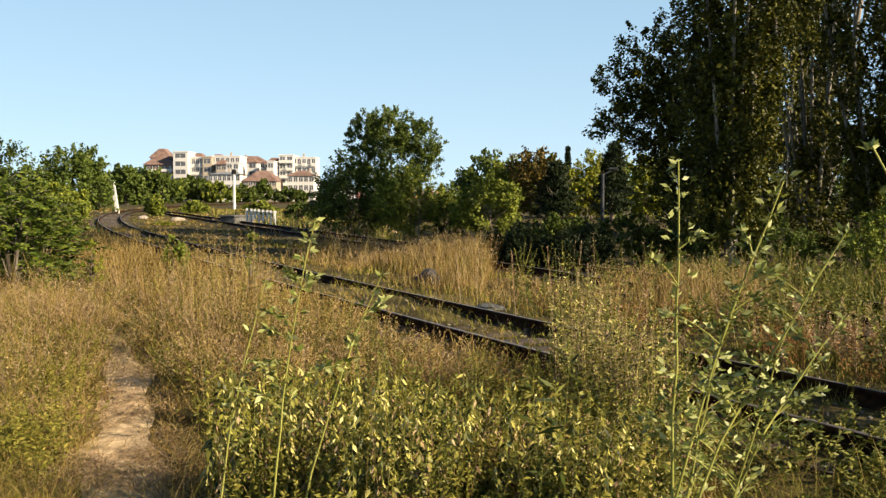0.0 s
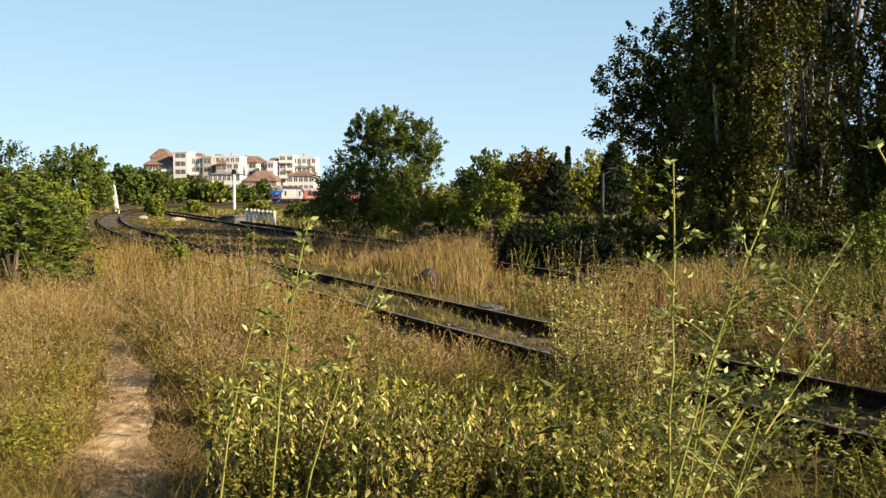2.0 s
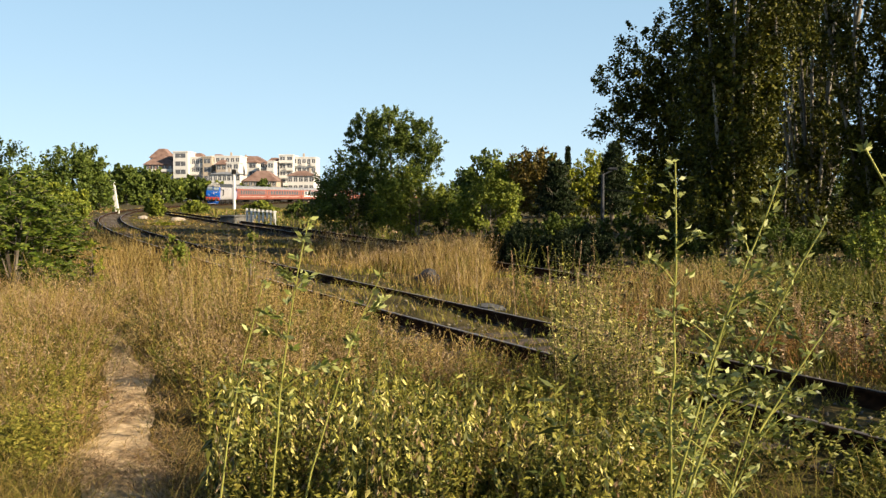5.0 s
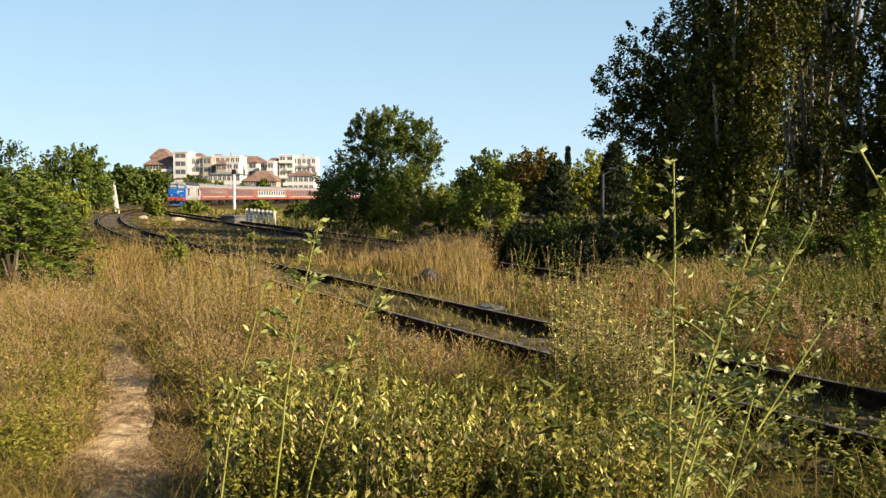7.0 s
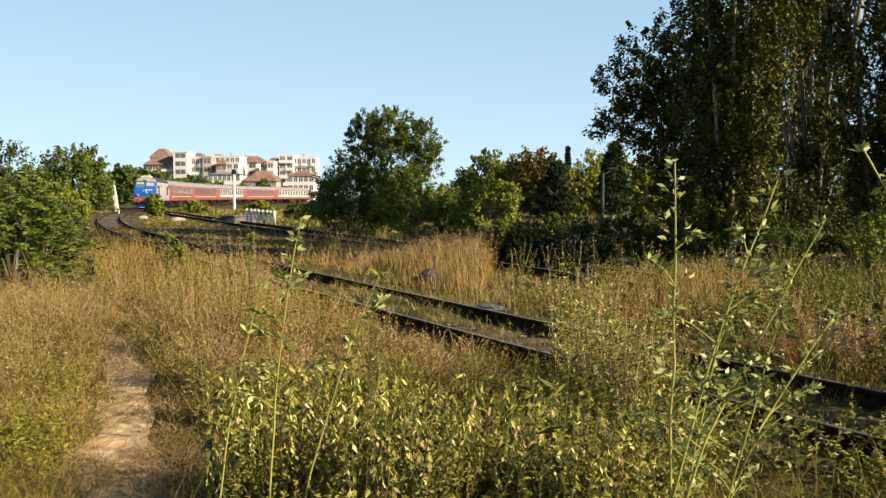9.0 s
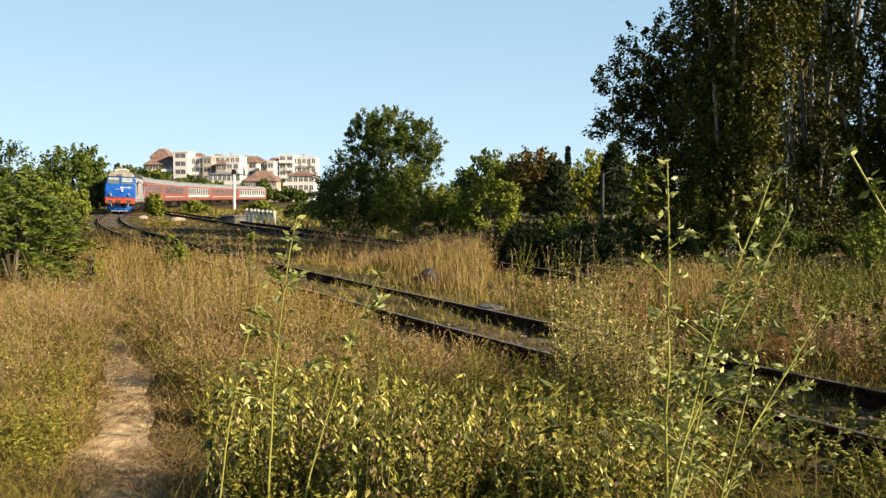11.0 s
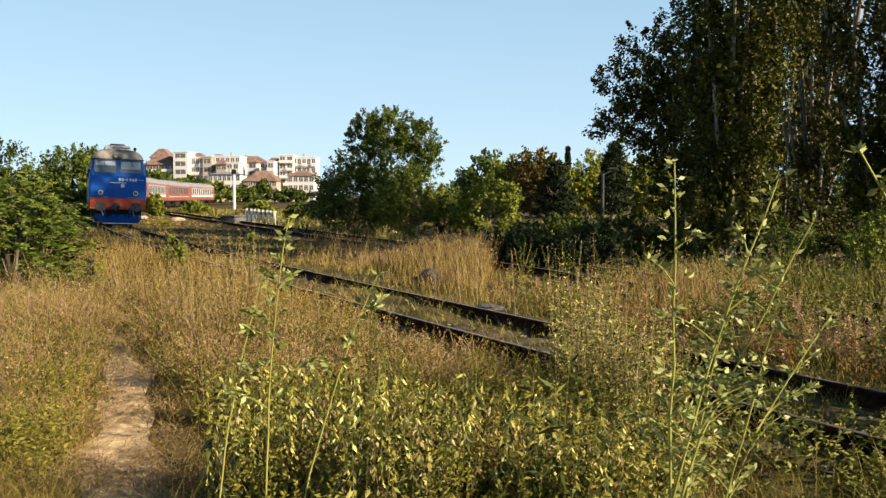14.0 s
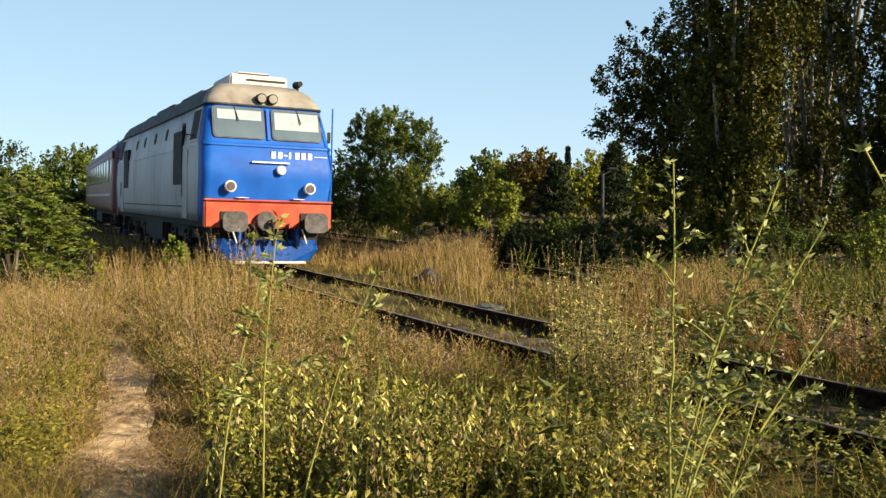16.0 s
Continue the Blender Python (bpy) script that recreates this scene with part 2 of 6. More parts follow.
def leaf_quads(C, size, rng, aspect=0.55, up=0.0, axis=None):
    """Kite-shaped leaves folded along the rib: centres C (n,3), lengths size (n)."""
    n = len(C)
    d = unit(rng.normal(size=(n, 3)) + np.array([0, 0, up])) if axis is None else unit(axis)
    s = unit(np.cross(d, unit(rng.normal(size=(n, 3)))))
    nrm = np.cross(d, s)
    L, W = size[:, None], size[:, None] * aspect * 0.5
    V = np.stack([C - d * L * 0.5, C + s * W - nrm * W * 0.25 - d * L * 0.05, C + d * L * 0.5, C - s * W - nrm * W * 0.25 - d * L * 0.05], 1)
    k = np.arange(n)[:, None] * 4
    return V.reshape(-1, 3), k + np.array([[0, 1, 2, 3]])


def blades(P, H, W, lean, rng, bend=0.5):
    """Tapered, bent grass blades: feet P, heights H, widths W."""
    n = len(P)
    a = rng.uniform(0, 2 * np.pi, n)
    d = np.stack([np.cos(a), np.sin(a), np.zeros(n)], -1)
    b = rng.uniform(0, 2 * np.pi, n)
    s = np.stack([np.cos(b), np.sin(b), np.zeros(n)], -1) * W[:, None] * 0.5
    le = (lean * rng.uniform(0.2, 1.0, n))[:, None] * H[:, None]
    z = np.array([0, 0, 1.0])
    m = P + z * H[:, None] * 0.55 + d * le * 0.35
    t = P + z * H[:, None] * (1 - 0.25 * bend * rng.uniform(0, 1, n))[:, None] + d * le * (1 + bend * 0.4)
    V = np.stack([P - s, P + s, m + s * 0.75, m - s * 0.75, t + s * 0.15, t - s * 0.15], 1).reshape(-1, 3)
    k = np.arange(n)[:, None] * 6
    return V, np.concatenate([k + np.array([[0, 1, 2, 3]]), k + np.array([[3, 2, 4, 5]])]), t


# ---- the lie of the land and the line ----
KNOT_S = [-30, -12, 0, 8, 16, 24, 32, 45, 60, 80, 105, 140, 180, 230, 300, 420]
KNOT_K = [-0.0026, -0.00274, -0.00271, -0.00218, -0.00127, -0.0017, -0.00293, -0.00308, -0.00251, -0.00241, -0.00251, -0.0024, -0.0029, -0.005, -0.005, -0.003]
CANT = 0.0327
_s = np.arange(-30, 440, 0.5)
_k = np.interp(_s, KNOT_S, KNOT_K)
_th = np.concatenate([[0], np.cumsum((_k[1:] + _k[:-1]) / 2 * 0.5)])
_th += -1.09758 - np.interp(0, _s, _th)
_dx, _dy = -np.cos(_th), -np.sin(_th)
_x = np.concatenate([[0], np.cumsum((_dx[1:] + _dx[:-1]) / 2 * 0.5)])
_y = np.concatenate([[0], np.cumsum((_dy[1:] + _dy[:-1]) / 2 * 0.5)])
_x += -1.6703 - np.interp(0, _s, _x)
_y += 16.1138 - np.interp(0, _s, _y)


def line_at(s):
    """Centre of the running line s metres back along it: x, y and the heading of travel."""
    return float(np.interp(s, _s, _x)), float(np.interp(s, _s, _y)), float(np.interp(s, _s, _th))


def line_matrix(s, s2=None):
    """Pose on the canted line: y forward, x right, z up, at s (or on the chord between s and s2)."""
    x, y, h = line_at(s)
    if s2 is not None:
        x2, y2, _ = line_at(s2)
        h = math.atan2(y - y2, x - x2)
        x, y = (x + x2) / 2, (y + y2) / 2
    f = Vector((math.cos(h), math.sin(h), 0))
    le = Vector((-math.sin(h), math.cos(h), 0))
    up = Vector((0, 0, 1))
    X = -le * math.cos(CANT) + up * math.sin(CANT)
    Z = le * math.sin(CANT) + up * math.cos(CANT)
    p = Vector((x, y, 0)) + le * (0.75 - 0.75 * math.cos(CANT)) + up * 0.75 * math.sin(CANT)
    m = Matrix((X, f, Z)).transposed().to_4x4()
    m.translation = p
    return m


# second, straight line beside it
SIDE0, SIDE_DIR = Vector((2.5, 20.6, 0)), Vector((0.385, -0.923, 0)).normalized()


def ground_z(x, y):
    """Height of the ground, on arrays."""
    x, y = np.asarray(x, float), np.asarray(y, float)
    z = -0.22 + 0.05 * np.sin(x * 0.9 + y * 0.35) * np.cos(y * 0.6 - x * 0.2) + 0.02 * np.sin(x * 3.1) * np.sin(y * 2.7)
    z = z + 0.075 * np.exp(-(line_dist(x.ravel(), y.ravel()).reshape(x.shape) / 1.7) ** 4)
    z = z + 0.10 * np.exp(-((x + 4.5) / 3.0) ** 2 - ((y - 13) / 9.0) ** 2)
    return z


# ---- ground ----
def build_ground():
    """One sheet, fine near by and coarse towards the horizon."""
    def axis(lo, hi, fine_lo, fine_hi, step):
        a = list(np.arange(fine_lo, fine_hi + 1e-6, step))
        g, v = step, fine_hi
        while v < hi:
            g *= 1.35
            v += g
            a.append(v)
        g, v = step, fine_lo
        while v > lo:
            g *= 1.35
            v -= g
            a.insert(0, v)
        return np.array(a)
    xs, ys = axis(-2500, 2500, -14, 14, 0.25), axis(-300, 3500, 1, 34, 0.25)
    X, Y = np.meshgrid(xs, ys)
    Z = ground_z(X, Y)
    far = np.clip((np.hypot(X, Y) - 60) / 200, 0, 1)
    Z = Z * (1 - far) - 0.25 * far
    n = len(xs)
    i, j = np.meshgrid(np.arange(len(ys) - 1), np.arange(n - 1), indexing="ij")
    q = np.stack([i * n + j, i * n + j + 1, (i + 1) * n + j + 1, (i + 1) * n + j], -1).reshape(-1, 4)
    g = new("ground", np_mesh("ground", np.stack([X, Y, Z], -1), [q], M_GROUND, True))
    tagged(g, "dry brown earth between patches of dry grass", "ground", kind="structure")


PATH = [(-0.9, 1.5), (-1.5, 4.0), (-1.95, 5.6), (-2.5, 7.2), (-3.0, 8.8), (-3.7, 10.6), (-4.7, 12.8), (-6.0, 16.0), (-8.5, 21.0)]


def path_offset(x, y):
    """Distance sideways from the footpath, on arrays."""
    px = np.interp(y, [p[1] for p in PATH], [p[0] for p in PATH])
    return np.abs(np.asarray(x) - px)


def build_path():
    rows, V = 70, []
    for i in range(rows):
        y = 1.5 + i * 0.27
        c = float(np.interp(y, [p[1] for p in PATH], [p[0] for p in PATH]))
        w = (1 + 0.13 * math.sin(y * 2.3) + 0.1 * math.sin(y * 5.1)) * float(np.interp(y, [5, 7, 9, 11, 12.5, 20], [0.36, 0.32, 0.26, 0.16, 0.10, 0.10]))
        for j in range(7):
            x = c + w * (j - 3) / 3 + 0.05 * math.sin(y * 3.7 + j)
            V.append((x, y, float(ground_z(x, y)) + 0.012 - 0.012 * abs(j - 3) / 3 - 0.01 * (abs(j - 3) == 3)))
    q = [(i * 7 + j, i * 7 + j + 1, (i + 1) * 7 + j + 1, (i + 1) * 7 + j) for i in range(rows - 1) for j in range(6)]
    tagged(new("footpath", np_mesh("footpath", V, [np.array(q)], M_PATH, True)), "trodden bare earth footpath through dry grass", "path", kind="structure")


RAIL_PROFILE = [(-0.07, -0.16), (-0.07, -0.148), (-0.012, -0.13), (-0.010, -0.042), (-0.034, -0.032), (-0.036, -0.008), (-0.028, 0.0),
                (0.028, 0.0), (0.036, -0.008), (0.034, -0.032), (0.010, -0.042), (0.012, -0.13), (0.07, -0.148), (0.07, -0.16)]


def rail_mesh(name, mats, off):
    """A rail swept along the poses in mats, off metres to the right of them."""
    V = [tuple(m @ Vector((off + px, 0, pz))) for m in mats for px, pz in RAIL_PROFILE]
    n = len(RAIL_PROFILE)
    q, fm = [], []
    for i in range(len(mats) - 1):
        for j in range(n):
            q.append((i * n + j, i * n + (j + 1) % n, (i + 1) * n + (j + 1) % n, (i + 1) * n + j))
            fm.append(1 if j == 6 else 0)
    return np_mesh(name, V, [np.array(q)], [M_RAILSIDE, M_RAILTOP], False, fm)


def sleeper_mesh():
    bm = box(-1.28, 1.28, -0.12, 0.12, -0.31, -0.165, 0.012)
    for sx in (-0.75, 0.75):
        bm_box(bm, sx - 0.17, sx + 0.17, -0.085, 0.085, -0.166, -0.150)
        for k in (-0.1, 0.1):
            bm_box(bm, sx + k - 0.03, sx + k + 0.03, -0.05, 0.05, -0.152, -0.115)
    return mesh_of("sleeper", bm, M_SLEEPER)


def build_track(name, pose_at, length, step, label, n_sleepers):
    t = thing(name, Matrix(), label, "railway track", kind="structure")
    mats = [pose_at(s) for s in np.arange(0, length, step)]
    for off in (-0.75, 0.75):
        part("rail", rail_mesh("rail", mats, off), None, t)
    sm = sleeper_mesh()
    for i in range(n_sleepers):
        m = pose_at(i * 0.62)
        part("sleeper", sm, None, t, at=m @ pose(random.uniform(-.03, .03), random.uniform(-.03, .03), 0, 0, 0, random.uniform(-1.2, 1.2)))
    return t


def stones(name, cx, cy, n, size, rng, mt):
    """n small broken stones with their centres at cx, cy."""
    base = np.array([[1, 0, 0], [-1, 0, 0], [0, 1, 0], [0, -1, 0], [0, 0, 1], [0, 0, -1.0]])
    tri = np.array([[0, 2, 4], [2, 1, 4], [1, 3, 4], [3, 0, 4], [2, 0, 5], [1, 2, 5], [3, 1, 5], [0, 3, 5]])
    S = rng.uniform(0.5, 1.0, (n, 6, 1)) * size * rng.uniform(0.6, 1.3, (n, 1, 1))
    a = rng.uniform(0, 6.28, n)
    R = np.zeros((n, 3, 3))
    R[:, 0, 0], R[:, 0, 1], R[:, 1, 0], R[:, 1, 1], R[:, 2, 2] = np.cos(a), -np.sin(a), np.sin(a), np.cos(a), 0.7
    V = np.einsum('nij,nkj->nki', R, base[None] * S + rng.normal(0, size * 0.12, (n, 6, 3)))
    V += np.stack([cx, cy, ground_z(cx, cy) + size * 0.15 + rng.uniform(-0.008, 0.008, n)], -1)[:, None]
    F = (np.arange(n)[:, None, None] * 6 + tri[None]).reshape(-1, 3)
    return np_mesh(name, V.reshape(-1, 3), [F], mt)


def build_ballast():
    rng = np.random.default_rng(3)
    n = 4600
    s = -24 + 110 * rng.uniform(0, 1, n) ** 1.6
    b = rng.normal(0, 1.0, n).clip(-2.1, 2.1)
    x = np.interp(s, _s, _x) + np.sin(np.interp(s, _s, _th)) * b
    y = np.interp(s, _s, _y) - np.cos(np.interp(s, _s, _th)) * b
    me = stones("ballast", x, y, n, 0.034, rng, M_BALLAST)
    tagged(new("ballast", me), "grey brown ballast stones half buried between rails", "ballast", kind="stuff")


# ---- vegetation ----
F_PX = 1650.0


def scatter(n, rng, near, far, u0=-1050, u1=1050):
    """Feet spread evenly over the land as seen from the footpath: dense near by, thin far off."""
    v = rng.uniform(1.84 * F_PX / far, 1.84 * F_PX / near, n)
    y = 1.84 * F_PX / v
    x = rng.uniform(u0, u1, n) / F_PX * y
    return x, y


def line_dist(x, y):
    """Signed distance from the running line's centre: positive on the side of the second line."""
    x, y = np.asarray(x, float), np.asarray(y, float)
    if x.ndim == 0:
        return line_dist(x[None], y[None])[0]
    if len(x) > 20000:
        return np.concatenate([line_dist(x[i:i + 20000], y[i:i + 20000]) for i in range(0, len(x), 20000)])
    k = (_s < 110)
    i = np.argmin((x[:, None] - _x[k][None, ::4]) ** 2 + (y[:, None] - _y[k][None, ::4]) ** 2, axis=1) * 4
    h = _th[i]
    return -(np.sin(h)) * (x - _x[i]) + np.cos(h) * (y - _y[i])


def side_dist(x, y):
    nx, ny = -SIDE_DIR.y, SIDE_DIR.x
    return (x - SIDE0.x) * nx + (y - SIDE0.y) * ny


def patch(x, y, f, seed):
    """Soft patchiness from 0 to 1."""
    r = np.random.default_rng(seed)
    t = np.zeros_like(x)
    for k in range(6):
        a, p = r.uniform(0, 6.28), r.uniform(0, 6.28)
        t += np.sin((x * np.cos(a) + y * np.sin(a)) * f * (0.6 + 0.35 * k) + p)
    return np.clip(0.5 + t / 5.0, 0, 1)


def grass(name, x, y, h, w, lean, mt, label, seed, heads=0.0, bend=0.5, head_mat=None, lift=-0.02):
    rng = np.random.default_rng(seed)
    P = np.stack([x, y, ground_z(x, y) + lift], -1)
    V, q, tips = blades(P, h, w, lean, rng, bend)
    ob = new(name, np_mesh(name, V, [q], mt))
    tagged(ob, label, "grass", kind="stuff")
    if heads:
        k = rng.uniform(0, 1, len(x)) < heads
        T, n = tips[k], int(k.sum())
        m = 4
        C = np.repeat(T, m, 0) + rng.normal(0, 1, (n * m, 3)) * np.repeat(h[k] * 0.035, m)[:, None] * np.array([1, 1, 2.2])
        V, q = leaf_quads(C, np.repeat(np.maximum(0.022, w[k] * 3.2), m) * rng.uniform(0.6, 1.3, n * m), rng, 0.4, 1.5)
        tagged(new("seed_heads", np_mesh("seed_heads", V, [q], head_mat or M_REED)), "brown dry seed heads on grass stems", "grass", kind="stuff")
    return ob


def clumped(x, y, rng, per, spread):
    """Repeats each foot as a tuft of per blades."""
    n = len(x) * per
    X = np.repeat(x, per) + rng.normal(0, spread, n)
    Y = np.repeat(y, per) + rng.normal(0, spread, n)
    return X, Y


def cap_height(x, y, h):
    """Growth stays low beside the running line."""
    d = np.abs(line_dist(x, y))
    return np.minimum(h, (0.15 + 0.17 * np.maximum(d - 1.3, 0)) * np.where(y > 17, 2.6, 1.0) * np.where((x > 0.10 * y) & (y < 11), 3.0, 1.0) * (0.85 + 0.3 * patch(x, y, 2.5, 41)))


def along(s, o):
    """Places beside the running line: s metres back along it, o metres towards the footpath."""
    th = np.interp(s, _s, _th)
    return np.interp(s, _s, _x) + np.sin(th) * o, np.interp(s, _s, _y) - np.cos(th) * o


def build_grasses():
    rng = np.random.default_rng(11)
    # short dry turf over the near side of the line
    x, y = scatter(62000, rng, 3.6, 40)
    d, p = line_dist(x, y), path_offset(x, y)
    k = (d < -1.2) & (p > np.where(y < 6.5, 0.30, np.where(y < 9.0, 0.22, np.where(y < 11.5, 0.12, -1.0))) + 0.09 * rng.normal(size=len(x))) & ~((x > -1.1) & (y < 6.5) & (rng.uniform(0, 1, len(x)) < 0.9))
    x, y = x[k], y[k]
    g = patch(x, y, 0.8, 5)
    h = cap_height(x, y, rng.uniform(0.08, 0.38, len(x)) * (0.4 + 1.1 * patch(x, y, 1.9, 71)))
    lpx = np.maximum(0.003, y * 0.0006)
    s = rng.uniform(0, 1, len(x)) < 0.55 + 0.6 * (g - 0.5)
    grass("dry_grass", x[s], y[s], h[s], lpx[s], 1.9, M_STRAW, "short dry straw-coloured grass beside the path", 21)
    grass("half_dry_grass", x[~s], y[~s], h[~s] * 1.1, lpx[~s] * 1.2, 1.6, M_OLIVE, "short olive half-dry grass beside the path", 22)
    # a ragged fringe along the near rail
    x, y = scatter(30000, rng, 5, 45, -900, 500)
    d = line_dist(x, y)
    k = (d < -0.95) & (d > -2.7) & (patch(x, y, 1.3, 44) > 0.36)
    x, y = x[k], y[k]
    h = rng.uniform(0.12, 0.38, len(x)) * (0.5 + 0.8 * patch(x, y, 1.0, 45)) * np.clip(0.55 + 0.03 * y, 0.6, 1.4)
    grass("rail_fringe_grass", x, y, h, np.maximum(0.004, y * 0.0008), 0.8, M_STRAW, "dry grass fringe along the near rail", 30, heads=0.2)
    # far tufts on both sides of the curve
    x, y = rng.uniform(-75, 6, 12000), 26 + 120 * rng.uniform(0, 1, 12000) ** 1.7
    d, e = line_dist(x, y), side_dist(x, y)
    k = ((d > 1.7) | (d < -1.6)) & (x > -0.62 * y) & (np.abs(e) > 1.0) & (x < 0.02 * y)
    x, y = clumped(x[k], y[k], rng, 6, 0.35)
    h = rng.uniform(0.05, 0.20, len(x)) * (0.3 + 0.9 * patch(x, y, 0.25, 61))
    s = patch(x, y, 0.16, 62) + rng.normal(0, 0.16, len(x)) > 0.5
    grass("far_dry_grass", x[s], y[s], h[s], y[s] * 0.0012, 1.5, M_STRAW, "distant dry grass on the bank", 63)
    grass("far_green_grass", x[~s], y[~s], h[~s], y[~s] * 0.0013, 1.5, M_OLIVE, "distant olive grass on the bank", 64)
    # behind and beside the standpoint
    x, y = rng.uniform(-13, 13, 4000), rng.uniform(-10, 3.4, 4000)
    k = (np.abs(line_dist(x, y)) > 1.5) & (path_offset(x, y) > 0.3) & (np.hypot(x, y) > 0.7)
    x, y = x[k], y[k]
    grass("near_grass", x, y, rng.uniform(0.08, 0.3, len(x)), np.full(len(x), 0.012), 1.1, M_OLIVE, "short olive grass round the path", 57)
    # tufts hanging over the edges of the path
    x, y = scatter(14000, rng, 3.2, 12.5, -1050, 0)
    p = path_offset(x, y) + 0.08 * rng.normal(size=len(x))
    k = (p > 0.22) & (p < 0.45)
    x, y = clumped(x[k], y[k], rng, 3, 0.03)
    grass("path_edge_grass", x, y, rng.uniform(0.03, 0.16, len(x)), np.maximum(0.004, y * 0.0009), 1.8, M_STRAW, "dry tufts hanging over the path", 59)
    # straw lying on the path
    x, y = scatter(26000, rng, 5.2, 12, -1050, 0)
    k = (path_offset(x, y) < 0.42) & (patch(x, y, 4.0, 82) > 0.35)
    x, y = x[k], y[k]
    grass("fallen_straw", x, y, rng.uniform(0.012, 0.05, len(x)), np.maximum(0.005, y * 0.0012), 7.0, M_REED, "fallen straw lying on the path", 28, bend=0.1, lift=0.022)
    # tall dry tufts
    x, y = scatter(3600, rng, 5.0, 40, -1000, 700)
    d, p = line_dist(x, y), path_offset(x, y)
    k = (d < -1.7) & (p > np.where(y < 9, 0.7, np.where(y < 11.5, 0.36, -1.0)) + 0.1 * rng.normal(size=len(x))) & (patch(x, y, 0.9, 9) > 0.46) & (x < 0.19 * y + 0.2)
    x, y = clumped(x[k], y[k], rng, 11, 0.07)
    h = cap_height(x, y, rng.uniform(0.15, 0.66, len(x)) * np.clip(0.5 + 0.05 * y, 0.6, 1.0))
    grass("tall_dry_grass", x, y, h, np.maximum(0.0025, y * 0.0004), 1.2, M_STRAW, "tall dry golden grass with seed heads", 23, heads=0.75)
    # between the rails and along them
    x, y = scatter(26000, rng, 4, 60)
    d = line_dist(x, y)
    k = (np.abs(d) < 2.6) & (patch(x, y, 1.1, 4) > np.where(y < 9.5, 0.42, 0.12))
    x, y = x[k], y[k]
    grass("trackside_grass", x, y, rng.uniform(0.06, 0.24, len(x)), np.maximum(0.004, y * 0.0009), 1.1, M_OLIVE, "patchy half-dry grass between the rails", 24)
    x, y = along(-22 + 62 * rng.uniform(0, 1, 15000) ** 1.3, rng.uniform(-1.75, 1.9, 15000))
    k = patch(x, y, 1.7, 43) + 0.12 * rng.normal(size=len(x)) > 0.45
    x, y = x[k], y[k]
    o = np.abs(np.abs(line_dist(x, y)) - 0.75)
    h = rng.uniform(0.05, 0.30, len(x)) * (0.4 + patch(x, y, 2.1, 42)) * np.clip(0.45 + o, 0.5, 1.0)
    s = rng.uniform(0, 1, len(x)) < 0.6
    grass("rail_straw", x[s], y[s], h[s], np.maximum(0.003, y[s] * 0.0006), 1.3, M_STRAW, "dry straw tufts between the rails", 68, heads=0.15)
    grass("rail_tufts", x[~s], y[~s], h[~s], np.maximum(0.003, y[~s] * 0.0007), 1.1, M_OLIVE, "olive tufts between the rails", 69)
    # strip between the two lines
    x, y = scatter(26000, rng, 7, 75)
    d, e = line_dist(x, y), side_dist(x, y)
    k = (d > 2.0) & (e < 1.0) & (patch(x, y, 0.7, 14) > 0.36)
    x, y = clumped(x[k], y[k], rng, 7, 0.10)
    h = rng.uniform(0.25, 1.0, len(x)) * (0.40 + 0.8 * patch(x, y, 0.35, 3)) * np.clip(0.35 + 0.25 * (line_dist(x, y) - 1.8), 0.3, 1)
    h = h * np.where((x > 0.045 * y) & (x < 0.17 * y) & (y > 16.5), 0.28, 1.0) * np.where((x < -0.16 * y) & (y > 22), 0.4, 1.0)
    s = patch(x, y, 0.8, 17) + rng.normal(0, 0.15, len(x)) > np.where(y < 15, 0.52, 0.4)
    grass("straw_grass", x[s], y[s], h[s], np.maximum(0.003, y[s] * 0.0005), 0.5, M_STRAW, "tall straw grass between the two tracks", 25, heads=0.3)
    grass("green_tufts", x[~s], y[~s], h[~s] * 0.7, np.maximum(0.004, y[~s] * 0.001), 0.6, M_OLIVE, "olive tufts between the two tracks", 29)
    # golden stands of tall straw round the second line
    x, y = rng.uniform(-6.0, 1.3, 1500), rng.uniform(18.5, 29, 1500)
    k = (line_dist(x, y) > 2.1) & (x < 0.05 * y) & (x > -0.17 * y) & (patch(x, y, 0.9, 85) > 0.40)
    x, y = clumped(x[k], y[k], rng, 9, 0.10)
    h = rng.uniform(0.35, 0.95, len(x)) * (0.55 + 0.6 * patch(x, y, 0.7, 86)) * np.clip(0.3 + 0.35 * (line_dist(x, y) - 1.9), 0.3, 1)
    grass("golden_straw", x, y, h, np.maximum(0.003, y * 0.00055), 0.5, M_STRAW, "tall golden straw round the second track", 87, heads=0.3)
    # green and brown meadow beyond the lines
    x, y = scatter(30000, rng, 7, 110, -1050, 1050)
    d, e = line_dist(x, y), side_dist(x, y)
    k = (e > 1.6) & ~((x > -1.5) & (y > 20.5))
    x, y = clumped(x[k], y[k], rng, 4, 0.1)
    h = rng.uniform(0.2, 0.75, len(x)) * (0.5 + 0.8 * patch(x, y, 0.9, 6))
    w = np.maximum(0.006, y * 0.001)
    s = patch(x, y, 0.6, 8) + rng.normal(0, 0.2, len(x)) > 0.42
    grass("meadow_grass", x[s], y[s], h[s], w[s], 0.7, M_GREEN, "rough green meadow grass beyond the tracks", 26)
    grass("brown_meadow_grass", x[~s], y[~s], h[~s], w[~s], 0.6, M_OLIVE, "brown half-dry meadow grass beyond the tracks", 27, heads=0.2)


